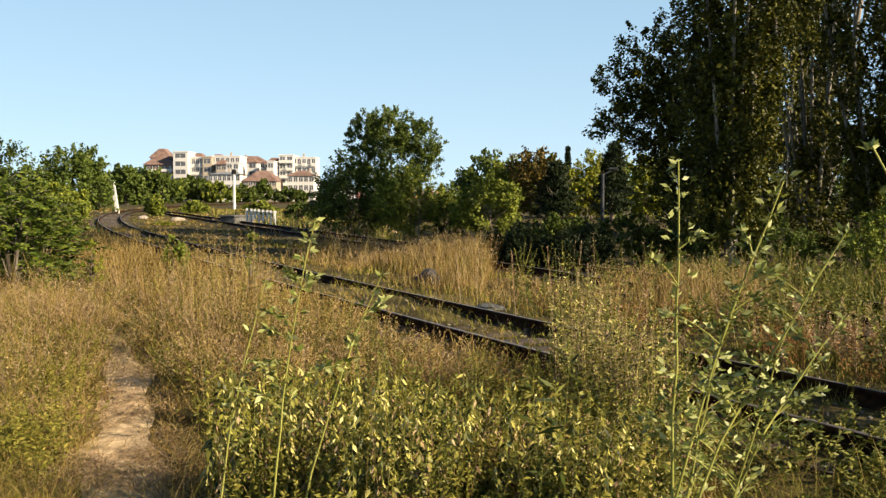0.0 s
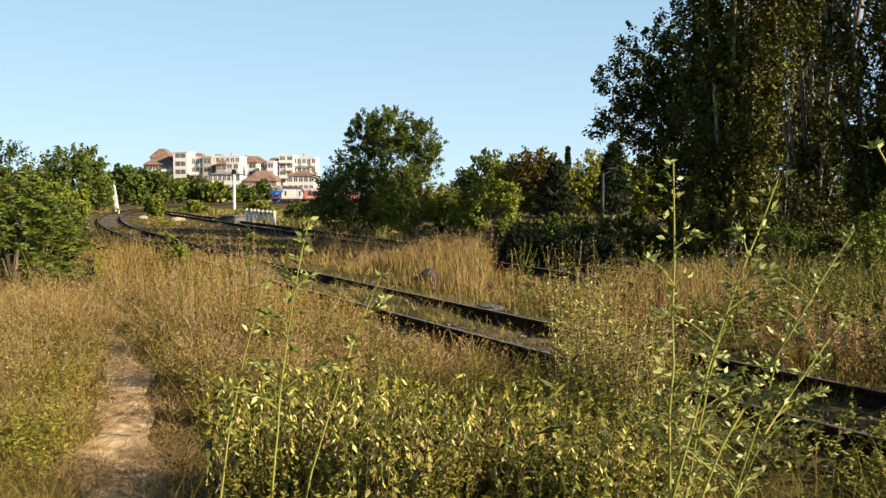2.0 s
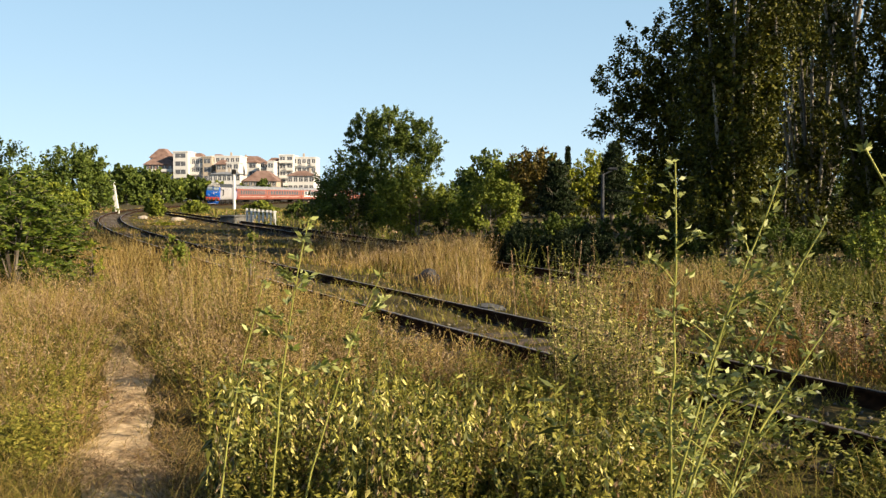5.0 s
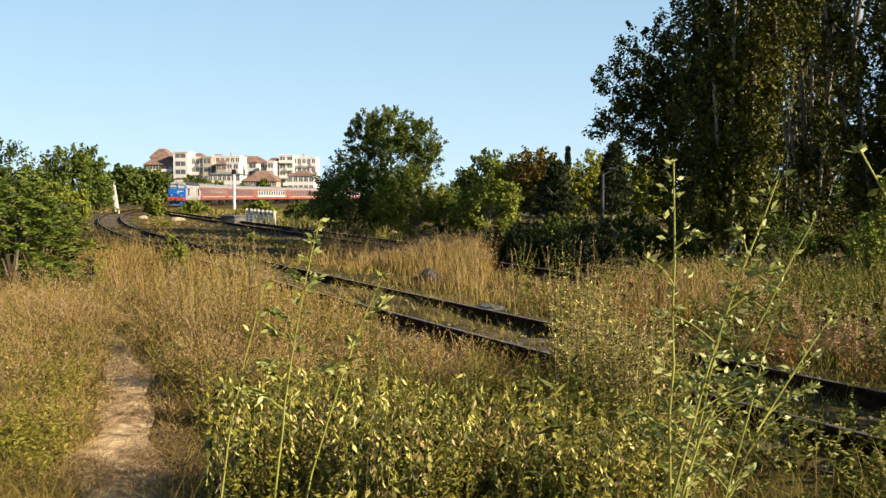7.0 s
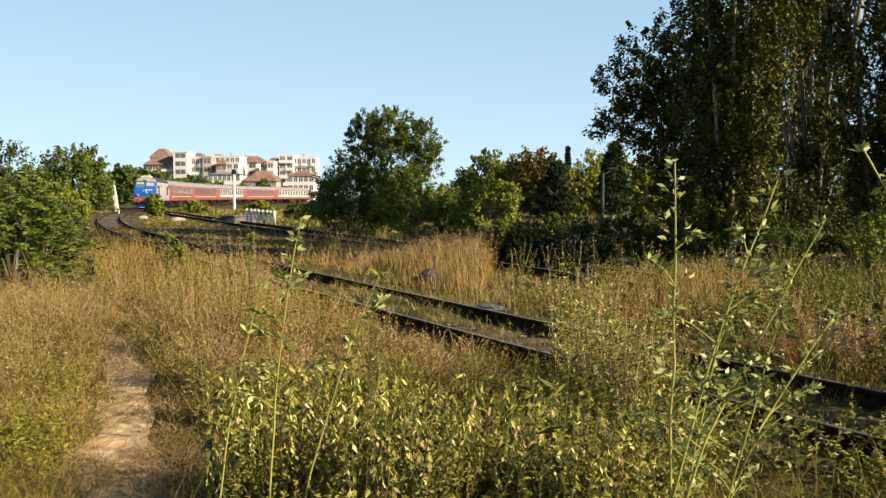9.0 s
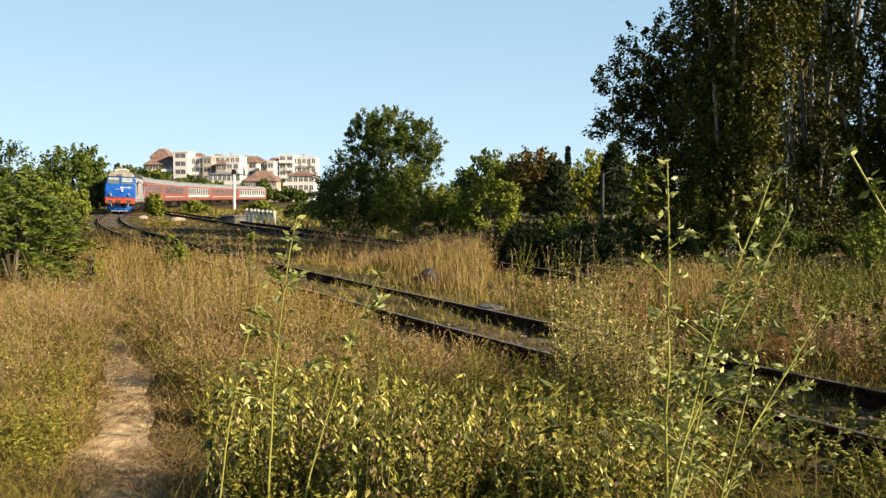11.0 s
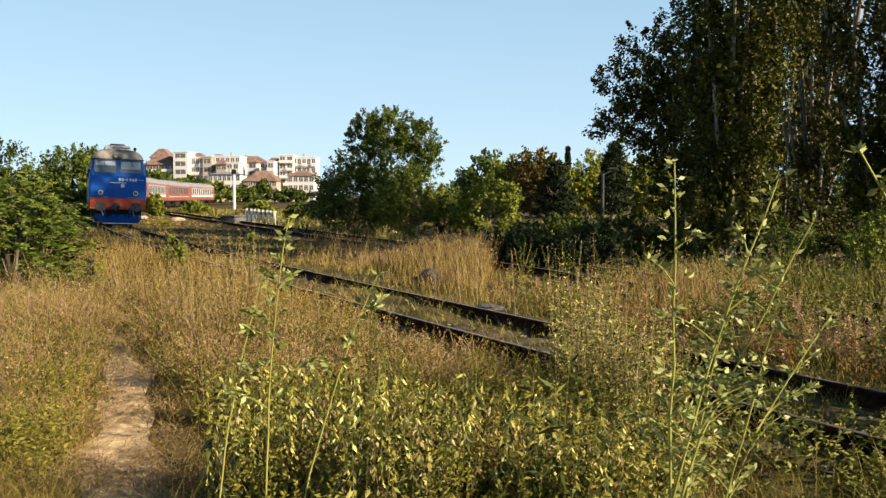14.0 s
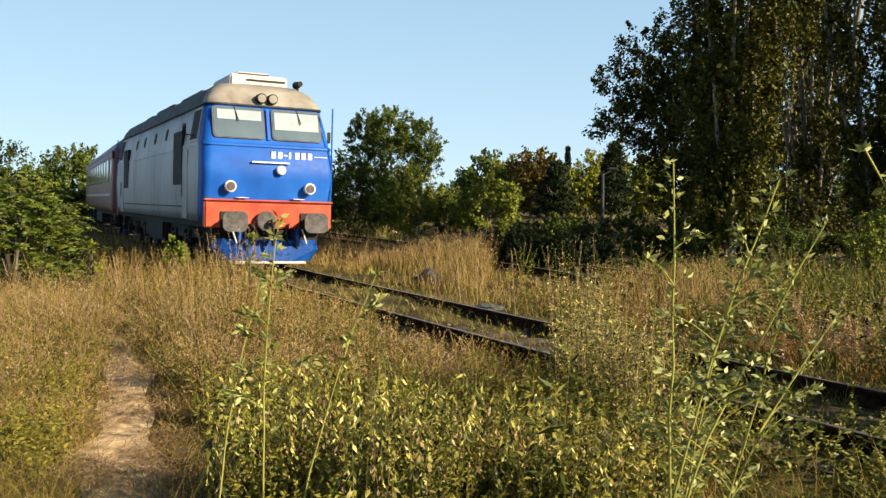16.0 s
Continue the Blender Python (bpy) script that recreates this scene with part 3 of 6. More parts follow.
def leafy_plants(name, px, py, H, leaves, leaf_len, mt, stem_mt, seed, label, droop=-0.3, aspect=0.28, lean=0.15):
    """Upright weeds: stems with narrow leaves all the way up."""
    rng = np.random.default_rng(seed)
    n = len(px)
    top = rng.normal(0, lean, (n, 2)) * H[:, None]
    foot = np.stack([px, py, ground_z(px, py) - 0.03], -1)
    tip = foot + np.stack([top[:, 0], top[:, 1], H], -1)
    sw = np.maximum(0.004, py * 0.0007)
    side = np.stack([np.ones(n), np.zeros(n), np.zeros(n)], -1) * sw[:, None] * 0.5
    V = np.stack([foot - side, foot + side, tip + side * 0.4, tip - side * 0.4], 1).reshape(-1, 3)
    q = np.arange(n)[:, None] * 4 + np.array([[0, 1, 2, 3]])
    a = np.repeat(np.arange(n), leaves)
    f = rng.uniform(0.15, 1.0, len(a)) ** 0.8
    C = foot[a] + (tip - foot)[a] * f[:, None]
    an = rng.uniform(0, 6.28, len(a))
    ax = np.stack([np.cos(an), np.sin(an), rng.normal(droop, 0.45, len(a))], -1)
    L = leaf_len * rng.uniform(0.5, 1.25, len(a)) * (1.1 - 0.5 * f)
    C = C + unit(ax) * L[:, None] * 0.5
    V2, q2 = leaf_quads(C, L, rng, aspect, axis=ax)
    Vj, qj = join([(V, q), (V2, q2)])
    fm = np.concatenate([np.ones(len(q)), np.zeros(len(q2))])
    return tagged(new(name, np_mesh(name, Vj, [qj], [mt, stem_mt], False, fm)), label, "weeds", kind="stuff")


def dry_bushes(name, places, stems, leaves, leaf_len, mt, seed, label):
    """Many-stemmed weeds, places = (x, y, height, width): curved stems out of one foot, feathered with tiny leaves."""
    rng = np.random.default_rng(seed)
    P = np.array(places)
    k = np.repeat(np.arange(len(P)), stems)
    n = len(k)
    a, r = rng.uniform(0, 6.28, n), rng.uniform(0, 1, n) ** 0.6
    d = np.stack([np.cos(a), np.sin(a), np.zeros(n)], -1)
    H = P[k, 2] * (1.02 - 0.4 * r ** 2) * rng.uniform(0.5, 1.02, n)
    W = (P[k, 3] * 0.5 * r)[:, None]
    foot = np.stack([P[k, 0], P[k, 1], ground_z(P[k, 0], P[k, 1]) - 0.03], -1) + d * W * 0.45
    tip = foot + d * W * rng.uniform(0.4, 1.1, (n, 1)) + rng.normal(0, 0.04, (n, 3))
    tip[:, 2] = foot[:, 2] + H
    mid = foot * 0.62 + tip * 0.38
    mid[:, 2] = foot[:, 2] + H * 0.6
    b = rng.uniform(0, 3.14, n)
    side = np.stack([np.cos(b), np.sin(b), np.zeros(n)], -1) * np.maximum(0.0025, P[k, 1] * 0.0004)[:, None] * 0.5
    on = lambda f, i: foot[i] * ((1 - f) ** 2)[:, None] + mid[i] * (2 * f * (1 - f))[:, None] + tip[i] * (f ** 2)[:, None]
    i0 = np.arange(n)
    rows = [on(np.full(n, f), i0) for f in (0.0, 0.4, 0.75, 1.0)]
    V = np.stack([p + e * side * (1.2 - 0.7 * j / 3) for j, p in enumerate(rows) for e in (-1, 1)], 1).reshape(-1, 3)
    q = np.concatenate([i0[:, None] * 8 + np.array([[2 * j, 2 * j + 1, 2 * j + 3, 2 * j + 2]]) for j in range(3)])
    i = np.repeat(i0, leaves)
    f = rng.uniform(0.22, 1.03, len(i)) ** 0.75
    ax = np.stack([rng.normal(0, 1, len(i)), rng.normal(0, 1, len(i)), rng.normal(0.5, 0.7, len(i))], -1)
    L = leaf_len * rng.uniform(0.5, 1.4, len(i)) * (1.15 - 0.45 * f)
    V2, q2 = leaf_quads(on(f, i) + unit(ax) * L[:, None] * 0.5 + rng.normal(0, 0.012, (len(i), 3)), L, rng, 0.3, axis=ax)
    Vj, qj = join([(V, q), (V2, q2)])
    return tagged(new(name, np_mesh(name, Vj, [qj], mt)), label, "weeds", kind="stuff")


def build_weeds():
    rng = np.random.default_rng(31)
    # leafy weeds in front
    x, y = scatter(1700, rng, 4.3, 7.6, -520, 430)
    k = (path_offset(x, y) > 0.55) & (x > -1.22) & (line_dist(x, y) < -1.8) & (patch(x, y, 2.6, 19) > 0.45)
    x, y = x[k], y[k]
    h = rng.uniform(0.35, 0.82, len(x)) * (0.45 + 0.8 * patch(x, y, 1.6, 20)) * np.clip(1.45 - 0.09 * y, 0.75, 1.0)
    leafy_plants("leafy_weeds", x, y, h, 54, 0.074, M_WEED, M_STALK, 32, "olive leafy weeds with yellowing drooping leaves", -1.3, 0.34, 0.1)
    leafy_plants("withered_weeds", x + 0.02, y - 0.02, h * 0.9, 7, 0.075, M_REED, M_STRAW, 40, "withered brown leaves among olive weeds", -1.6, 0.3, 0.12)
    leafy_plants("fine_leaved_weeds", x[::2] + 0.05, y[::2], h[::2] * 1.12, 60, 0.04, M_GREEN, M_OLIVE, 70, "green fine-leaved weeds among leafy ones", 0.3, 0.36, 0.22)
    x, y = scatter(560, rng, 4.2, 8.0, -480, 420)
    k = (path_offset(x, y) > 0.6) & (line_dist(x, y) < -2.2)
    x, y = x[k], y[k]
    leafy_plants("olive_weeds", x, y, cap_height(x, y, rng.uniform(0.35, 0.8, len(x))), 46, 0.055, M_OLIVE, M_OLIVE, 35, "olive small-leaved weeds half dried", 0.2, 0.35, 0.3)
    # tall dry many-stemmed weeds between the path and the line, and left of the path
    tall = [(395, 408, 11.0, 0.8), (434, 396, 10.5, 0.65), (457, 428, 10.8, 0.55), (350, 438, 12.5, 0.9), (300, 452, 14.0, 1.0), (255, 468, 15.0, 1.0),
            (215, 452, 17.0, 1.0), (330, 498, 10.5, 0.9), (285, 520, 11.5, 0.9), (410, 470, 9.8, 0.9), (370, 535, 9.2, 0.9), (460, 505, 9.4, 0.8),
            (515, 520, 9.2, 0.8), (560, 500, 10.0, 0.8), (600, 522, 9.6, 0.7), (335, 590, 8.5, 0.6), (262, 560, 10.2, 0.5), (655, 545, 9.2, 0.7),
            (705, 560, 8.8, 0.7), (640, 592, 8.2, 0.7), (540, 600, 8.0, 0.7), (475, 600, 8.0, 0.7), (425, 590, 8.2, 0.7), (845, 596, 8.0, 0.5), (765, 575, 8.4, 0.6)]
    low = [(40, 498, 13.0, 1.2), (95, 515, 12.5, 1.1), (15, 540, 11.0, 1.1), (135, 540, 11.5, 0.9), (172, 500, 14.0, 1.0), (60, 598, 9.4, 1.0),
           (8, 635, 8.4, 1.0), (112, 618, 9.2, 0.8), (148, 590, 10.2, 0.7), (188, 548, 12.4, 0.6), (30, 700, 7.6, 0.8), (100, 715, 7.4, 0.6), (140, 680, 8.2, 0.5)]
    mid = [(880, 602, 7.6, 0.6), (930, 612, 7.2, 0.6), (820, 622, 7.4, 0.6), (900, 664, 6.5, 0.5), (962, 650, 6.6, 0.5), (848, 684, 6.4, 0.5),
           (720, 640, 7.2, 0.6), (660, 660, 6.9, 0.5), (590, 640, 7.3, 0.6), (520, 664, 6.9, 0.6), (455, 650, 7.2, 0.6), (400, 660, 7.2, 0.5), (1010, 690, 6.0, 0.4)]
    tall, low, mid = [[(px(u, d), d, hz(v, d), w) for u, v, d, w in q] for q in (tall, low, mid)]
    dry_bushes("dry_bushy_weeds", tall, 44, 24, 0.034, M_STRAW, 72, "tall dry golden weeds fanning out of one foot")
    dry_bushes("beige_bushy_weeds", tall, 24, 28, 0.030, M_REED, 73, "tall beige weeds gone to seed")
    dry_bushes("olive_bushy_weeds", tall[1::2] + low[::2], 26, 30, 0.036, M_OLIVE, 74, "half-dry olive weeds with fine leaves")
    dry_bushes("feathery_olive_weeds", mid, 34, 34, 0.036, M_OLIVE, 83, "feathery olive weeds behind the leafy ones")
    dry_bushes("green_feathery_weeds", mid[6:] + tall[11:19], 22, 30, 0.036, M_GREEN, 88, "green feathery weeds between dry ones")
    dry_bushes("reddish_weeds", mid, 10, 22, 0.030, M_RUSSET, 84, "reddish withered stems among olive weeds")
    dry_bushes("straw_bushy_weeds", low, 50, 20, 0.034, M_STRAW, 75, "dry straw weeds left of the path")
    dry_bushes("pale_bushy_weeds", low, 46, 24, 0.032, M_REED, 76, "pale dry weeds left of the path")
    # tall feathery brown weeds against the near rail
    plumes = [(996, 416, 8.0, 0.4), (1026, 420, 7.7, 0.45), (1062, 414, 7.4, 0.55), (1100, 430, 7.0, 0.5), (1136, 446, 6.8, 0.5), (1164, 456, 6.5, 0.4),
              (1050, 480, 7.2, 0.4), (1100, 500, 6.8, 0.4)]
    plumes = [(px(u, d), d, hz(v, d), w) for u, v, d, w in plumes]
    dry_bushes("brown_plume_weeds", plumes, 16, 30, 0.026, M_REED, 77, "tall brown feathery weeds beside the rail")
    dry_bushes("olive_plume_weeds", plumes, 20, 30, 0.044, M_WEED, 78, "tall olive feathery weeds beside the rail")
    # rusty dry growth beyond the far rail
    x, y = along(rng.uniform(-20, -3, 150), -rng.uniform(1.7, 4.6, 150))
    k = patch(x, y, 1.1, 81) > 0.4
    rust = [(float(a), float(b), float(rng.uniform(0.3, 0.75)), float(rng.uniform(0.4, 0.8))) for a, b in zip(x[k], y[k])]
    dry_bushes("rusty_weeds", rust, 16, 14, 0.042, M_RUSSET, 79, "rusty orange dry weeds beyond the far rail")
    # dry bushy weeds over the near side
    x, y = scatter(6600, rng, 4.2, 34, -1000, 560)
    k = (line_dist(x, y) < -1.7) & (path_offset(x, y) > np.where(y < 9, 0.62, np.where(y < 11.5, 0.34, -1.0)) + 0.1 * rng.normal(size=len(x))) & (patch(x, y, 1.9, 23) > 0.57)
    x, y = x[k], y[k]
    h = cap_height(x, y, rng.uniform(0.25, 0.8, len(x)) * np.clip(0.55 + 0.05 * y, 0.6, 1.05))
    h = h * (0.25 + 0.95 * patch(x, y, 1.7, 65) ** 1.5)
    s = rng.uniform(0, 1, len(x))
    for lo, hi, mt, nm, sd in ((0, 0.5, M_STRAW, "dry_weeds", 36), (0.5, 0.72, M_OLIVE, "half_dry_weeds", 66), (0.72, 1.01, M_REED, "beige_weeds", 67)):
        q = (s >= lo) & (s < hi)
        leafy_plants(nm, x[q], y[q], h[q], 22, 0.05, mt, mt, sd, "bushy drying weeds with small leaves", 0.5, 0.22, 0.35)
    x, y = scatter(3000, rng, 5.0, 13, -1000, -250)
    k = (path_offset(x, y) > 0.38) & (patch(x, y, 1.5, 27) > 0.52) & (x < np.interp(y, [p[1] for p in PATH], [p[0] for p in PATH]))
    x, y = x[k], y[k]
    leafy_plants("green_weeds", x, y, rng.uniform(0.15, 0.48, len(x)), 34, 0.045, M_OLIVE, M_OLIVE, 37, "low olive-green weeds beside the path", 0.2, 0.4, 0.35)
    # taller dry weeds hiding stretches of the near rail
    x, y = scatter(7600, rng, 11.5, 46, -700, 60)
    d = line_dist(x, y)
    k = (d < -1.05) & (d > -3.4) & ((y > 17.5) | ((y > 12.2) & (y < 15.6) & (patch(x, y, 1.2, 46) > 0.3)))
    x, y = x[k], y[k]
    h = rng.uniform(0.25, 0.75, len(x)) * np.where(y > 17.5, 1.0, 0.62)
    leafy_plants("tall_dry_weeds", x, y, h, 22, 0.06, M_STRAW, M_STRAW, 47, "tall dry golden weeds along the rail", 0.5, 0.22, 0.3)
    # bushy weeds along the near rail
    x, y = scatter(1500, rng, 3.2, 9.5, 150, 1050)
    d = line_dist(x, y)
    k = (d < -0.2) & (d > -5.0) & (patch(x, y, 1.6, 12) > np.where(y < 5.6, 0.34, np.where(x > 0.28 * y, 0.56, 0.42)))
    x, y = x[k], y[k]
    h = rng.uniform(0.3, 0.8, len(x)) * (0.4 + 0.9 * patch(x, y, 1.1, 13)) * np.clip((-line_dist(x, y) - 0.2) / 2.2, 0.22, 0.85)
    leafy_plants("trackside_weeds", x, y, h, 40, 0.065, M_GREEN, M_OLIVE, 33, "green bushy weeds leaning over the near rail", 0.1, 0.42, 0.4)
    x, y = scatter(1400, rng, 3.8, 16, 0, 1050)
    k = np.abs(line_dist(x, y)) < 0.62
    x, y = x[k], y[k]
    leafy_plants("rail_weeds", x, y, rng.uniform(0.05, 0.17, len(x)), 26, 0.05, M_GREEN, M_OLIVE, 48, "low weeds growing between the rails", 0.3, 0.35, 0.5)
    s = rng.uniform(-19, -9.5, 270)
    o = rng.uniform(0.95, 2.2, 270)
    x = np.interp(s, _s, _x) + np.sin(np.interp(s, _s, _th)) * o
    y = np.interp(s, _s, _y) - np.cos(np.interp(s, _s, _th)) * o
    k = patch(x, y, 1.9, 49) > 0.28
    x, y = x[k], y[k]
    leafy_plants("bushy_rail_weeds", x, y, rng.uniform(0.3, 0.62, len(x)), 54, 0.065, M_GREEN, M_OLIVE, 50, "dark green bushy weeds over the near rail", 0.0, 0.42, 0.45)
    # tall brown weeds beside the near rail
    x, y = scatter(800, rng, 7.2, 10.0, 235, 440)
    d = line_dist(x, y)
    k = (np.abs(d + 1.5) < 1.0) & (patch(x, y, 1.2, 2) > 0.25)
    x, y = x[k], y[k]
    h = rng.uniform(0.4, 1.25, len(x)) * (0.5 + 0.6 * patch(x, y, 1.0, 3)) * np.clip(0.45 + (x / y - 0.12) * 9, 0.45, 1.0)
    leafy_plants("brown_weeds", x, y, h, 44, 0.06, M_WEED, M_OLIVE, 34, "tall brown-green weeds gone to seed", 0.6, 0.32, 0.3)
    leafy_plants("seeding_weeds", x[::2], y[::2] + 0.1, h[::2] * 1.15, 40, 0.045, M_REED, M_REED, 38, "tall reddish-brown weeds gone to seed", 0.9, 0.25, 0.3)
    # russet weeds just beyond the far rail
    for cx, cy, n, sd in ((4.9, 10.2, 90, 51), (5.9, 9.4, 90, 52), (4.6, 13.0, 80, 53), (6.4, 11.6, 80, 54)):
        x, y = cx + rng.normal(0, 0.55, n), cy + rng.normal(0, 0.45, n)
        k = line_dist(x, y) > 1.3
        x, y = x[k], y[k]
        leafy_plants("russet_weeds", x, y, rng.uniform(0.25, 0.6, len(x)), 40, 0.06, M_REED, M_REED, sd, "russet dry weeds beside the far rail", 0.3, 0.3, 0.3)
    # reddish plumes beyond the far rail
    x = np.array([1.10, 1.35, 1.62, 1.95, 2.10, 0.55, 0.30])
    y = np.array([14.0, 14.3, 13.6, 13.8, 13.2, 14.8, 15.4])
    leafy_plants("plume_weeds", x, y, np.array([1.0, 0.8, 1.1, 1.2, 0.9, 0.8, 0.9]), 90, 0.05, M_REED, M_REED, 58, "reddish-brown plume weeds beyond the rail", 1.5, 0.25, 0.12)
    # broad-leaved weeds
    x = np.array([0.56, 0.50, 0.64, 0.44, 0.72])
    y = np.array([4.6, 4.9, 4.8, 4.5, 5.0])
    leafy_plants("broad_leaved_weeds", x, y, np.array([1.12, 0.95, 0.9, 0.7, 0.8]), 20, 0.19, M_GREEN, M_STALK, 55, "tall weeds with long broad pale leaves", 0.1, 0.2, 0.05)
    x = np.array([-1.16, -1.10, -1.22, -0.62, -0.4])
    y = np.array([4.8, 4.9, 4.7, 4.6, 4.5])
    leafy_plants("wilting_weeds", x, y, np.array([0.78, 0.7, 0.6, 0.6, 0.55]), 34, 0.14, M_WEED, M_OLIVE, 56, "wilting weeds with hanging leaves", -1.5, 0.28, 0.06)
    # bushy weeds in the meadow beyond the rails
    x, y = scatter(2200, rng, 7.5, 34, 120, 1050)
    d = line_dist(x, y)
    k = (d > 2.0) & (patch(x, y, 0.8, 32) > 0.42)
    x, y = x[k], y[k]
    leafy_plants("meadow_weeds", x, y, rng.uniform(0.3, 0.95, len(x)), 46, 0.07, M_GREEN, M_OLIVE, 39, "green weeds in the meadow beyond the rails", 0.2, 0.4, 0.3)


def branching(base, height, r0, rng, limbs, spread, start=0.25, segs=6, lean=(0, 0)):
    """Trunk and limbs as tubes; returns chunks and the limb tips."""
    base = np.array(base, float)
    z = np.linspace(0, 1, segs)
    wob = np.cumsum(rng.normal(0, 0.02 * height, (segs, 2)), 0) * 0.5
    P = np.stack([base[0] + wob[:, 0] + lean[0] * z, base[1] + wob[:, 1] + lean[1] * z, base[2] + z * height], -1)
    P[0] = base
    chunks, ends = [tube(P, r0 * (1 - 0.85 * z), 8)], []
    for i in range(limbs):
        f = rng.uniform(start, 0.92)
        o = np.array([np.interp(f, z, P[:, k]) for k in range(3)])
        a = rng.uniform(0, 6.28)
        L = spread * (1.15 - f) * rng.uniform(0.7, 1.2)
        t = np.linspace(0, 1, 5)
        rise = rng.uniform(0.35, 0.8) * L
        Q = o + np.stack([np.cos(a) * L * t, np.sin(a) * L * t, rise * t ** 1.3], -1) + rng.normal(0, 0.04 * L, (5, 3)) * t[:, None]
        chunks.append(tube(Q, r0 * 0.38 * (1 - f * 0.6) * (1 - 0.8 * t), 5))
        ends.append(Q)
    return chunks, ends


def crown(blobs, clumps, per, clump_r, leaf, rng, aspect=0.7, shell=0.55, rise=0.7, stray=0.14, long=3.2):
    """Sprays of leaves in the ellipsoids blobs = (centre, radii), pointing outwards and up, with gaps between."""
    vol = np.array([b[1][0] * b[1][1] * b[1][2] for b in blobs]) ** (2 / 3)
    pick = rng.choice(len(blobs), clumps, p=vol / vol.sum())
    c = np.array([b[0] for b in blobs], float)[pick]
    r = np.array([b[1] for b in blobs], float)[pick]
    d = unit(rng.normal(size=(clumps, 3)))
    rad = shell + (0.98 - shell) * rng.uniform(0, 1, clumps) ** 0.6
    out = rng.uniform(0, 1, clumps) < stray
    rad = np.where(out, rng.uniform(0.98, 1.2, clumps), rad)
    K = c + d * r * rad[:, None]
    g = unit(d + np.array([0, 0, rise]) + rng.normal(0, 0.25, (clumps, 3)))
    n = clumps * per
    t = rng.uniform(0, 1, n)
    L = np.repeat(clump_r * long * rng.uniform(0.5, 1.4, clumps), per)
    wide = np.repeat(clump_r * rng.uniform(0.5, 1.0, clumps), per) * (1.05 - 0.65 * t)
    C = np.repeat(K, per, 0) + np.repeat(g, per, 0) * (t * L)[:, None] + rng.normal(0, 1, (n, 3)) * wide[:, None]
    return leaf_quads(C, leaf * rng.uniform(0.55, 1.35, n), rng, aspect, 0.2)


def tree(name, x, y, height, r0, blobs, clumps, per, clump_r, leaf, leaf_mt, bark, seed, label, category="tree", limbs=14, spread=2.0, stems=1, aspect=0.7, shell=0.55, sink=0.05):
    """A tree or bush: woody parts and a crown of leaf clumps. Blob places are relative to the foot."""
    rng = np.random.default_rng(seed)
    t = thing(name, pose(x, y, float(ground_z(x, y)) - sink), label, category)
    ch = []
    for i in range(stems):
        off = (0, 0, 0) if stems == 1 else (*rng.normal(0, 0.12 * spread, 2), 0)
        c, _ = branching(off, height * rng.uniform(0.75, 0.95), r0 * (1 if stems == 1 else rng.uniform(0.5, 0.9)), rng, limbs, spread)
        ch += c
    V, q = join(ch)
    part("trunk", np_mesh("trunk", V, [q], bark, True), None, t)
    V, q = crown(blobs, clumps, per, clump_r, leaf, rng, aspect, shell)
    part("crown", np_mesh("crown", V, [q], leaf_mt), None, t)
    return t


def px(u, depth):
    """Sideways place of a bearing at a depth."""
    return (u - 784) / F_PX * depth


def hz(v, depth):
    """Height of a row at a depth, over the foot of a plant."""
    return EYE - (v - 349) / F_PX * depth + 0.25


def bush_at(name, u0, u1, v_top, depth, mt, seed, label, leaf=None, clumps=None, per=40, category="bush", v_low=None, stems=4, shell=0.45, lumps=11, deep=0.8):
    """A bush filling bearings u0..u1 up to the row v_top at a depth, with a lumpy outline."""
    rng = np.random.default_rng(seed)
    w, h = (u1 - u0) / F_PX * depth, hz(v_top, depth)
    w, h = w * 0.93, h - (0.14 if depth < 60 else 0.07) * min(w, h)
    lo = 0.0 if v_low is None else hz(v_low, depth)
    blobs = [((0, 0, lo + (h - lo) * 0.42), (w * 0.36, w * 0.36 * deep, (h - lo) * 0.40))]
    for i in range(lumps):
        a = rng.uniform(-1, 1)
        hh = lo + (h - lo) * rng.uniform(0.25, 0.90) * (1 - 0.40 * a * a)
        r = min(w, h) * rng.uniform(0.10, 0.22)
        blobs.append(((a * w * 0.40, rng.uniform(-0.3, 0.3) * w * deep, hh), (r, r, r * 1.1)))
    blobs.append(((rng.uniform(-.12, .12) * w, 0, h - min(w, h) * 0.16), (min(w, h) * 0.17,) * 3))
    leaf = leaf or max(0.06, depth * 0.0030)
    if 36 < depth < 60 and mt in (M_BUSH, M_LEAFY) and u0 < 900:
        per, leaf = 40, depth * 0.0027
    clumps = int((clumps or 360) * 0.85)
    if depth > 60:
        per, leaf = 26, leaf * 1.12
    return tree(name, px((u0 + u1) / 2, depth), depth, h * 0.8, 0.03 + h * 0.012, blobs, clumps, per, min(w, h) * 0.045, leaf, mt, M_BARK, seed, label, category, 8, w * 0.45, stems, shell=shell)


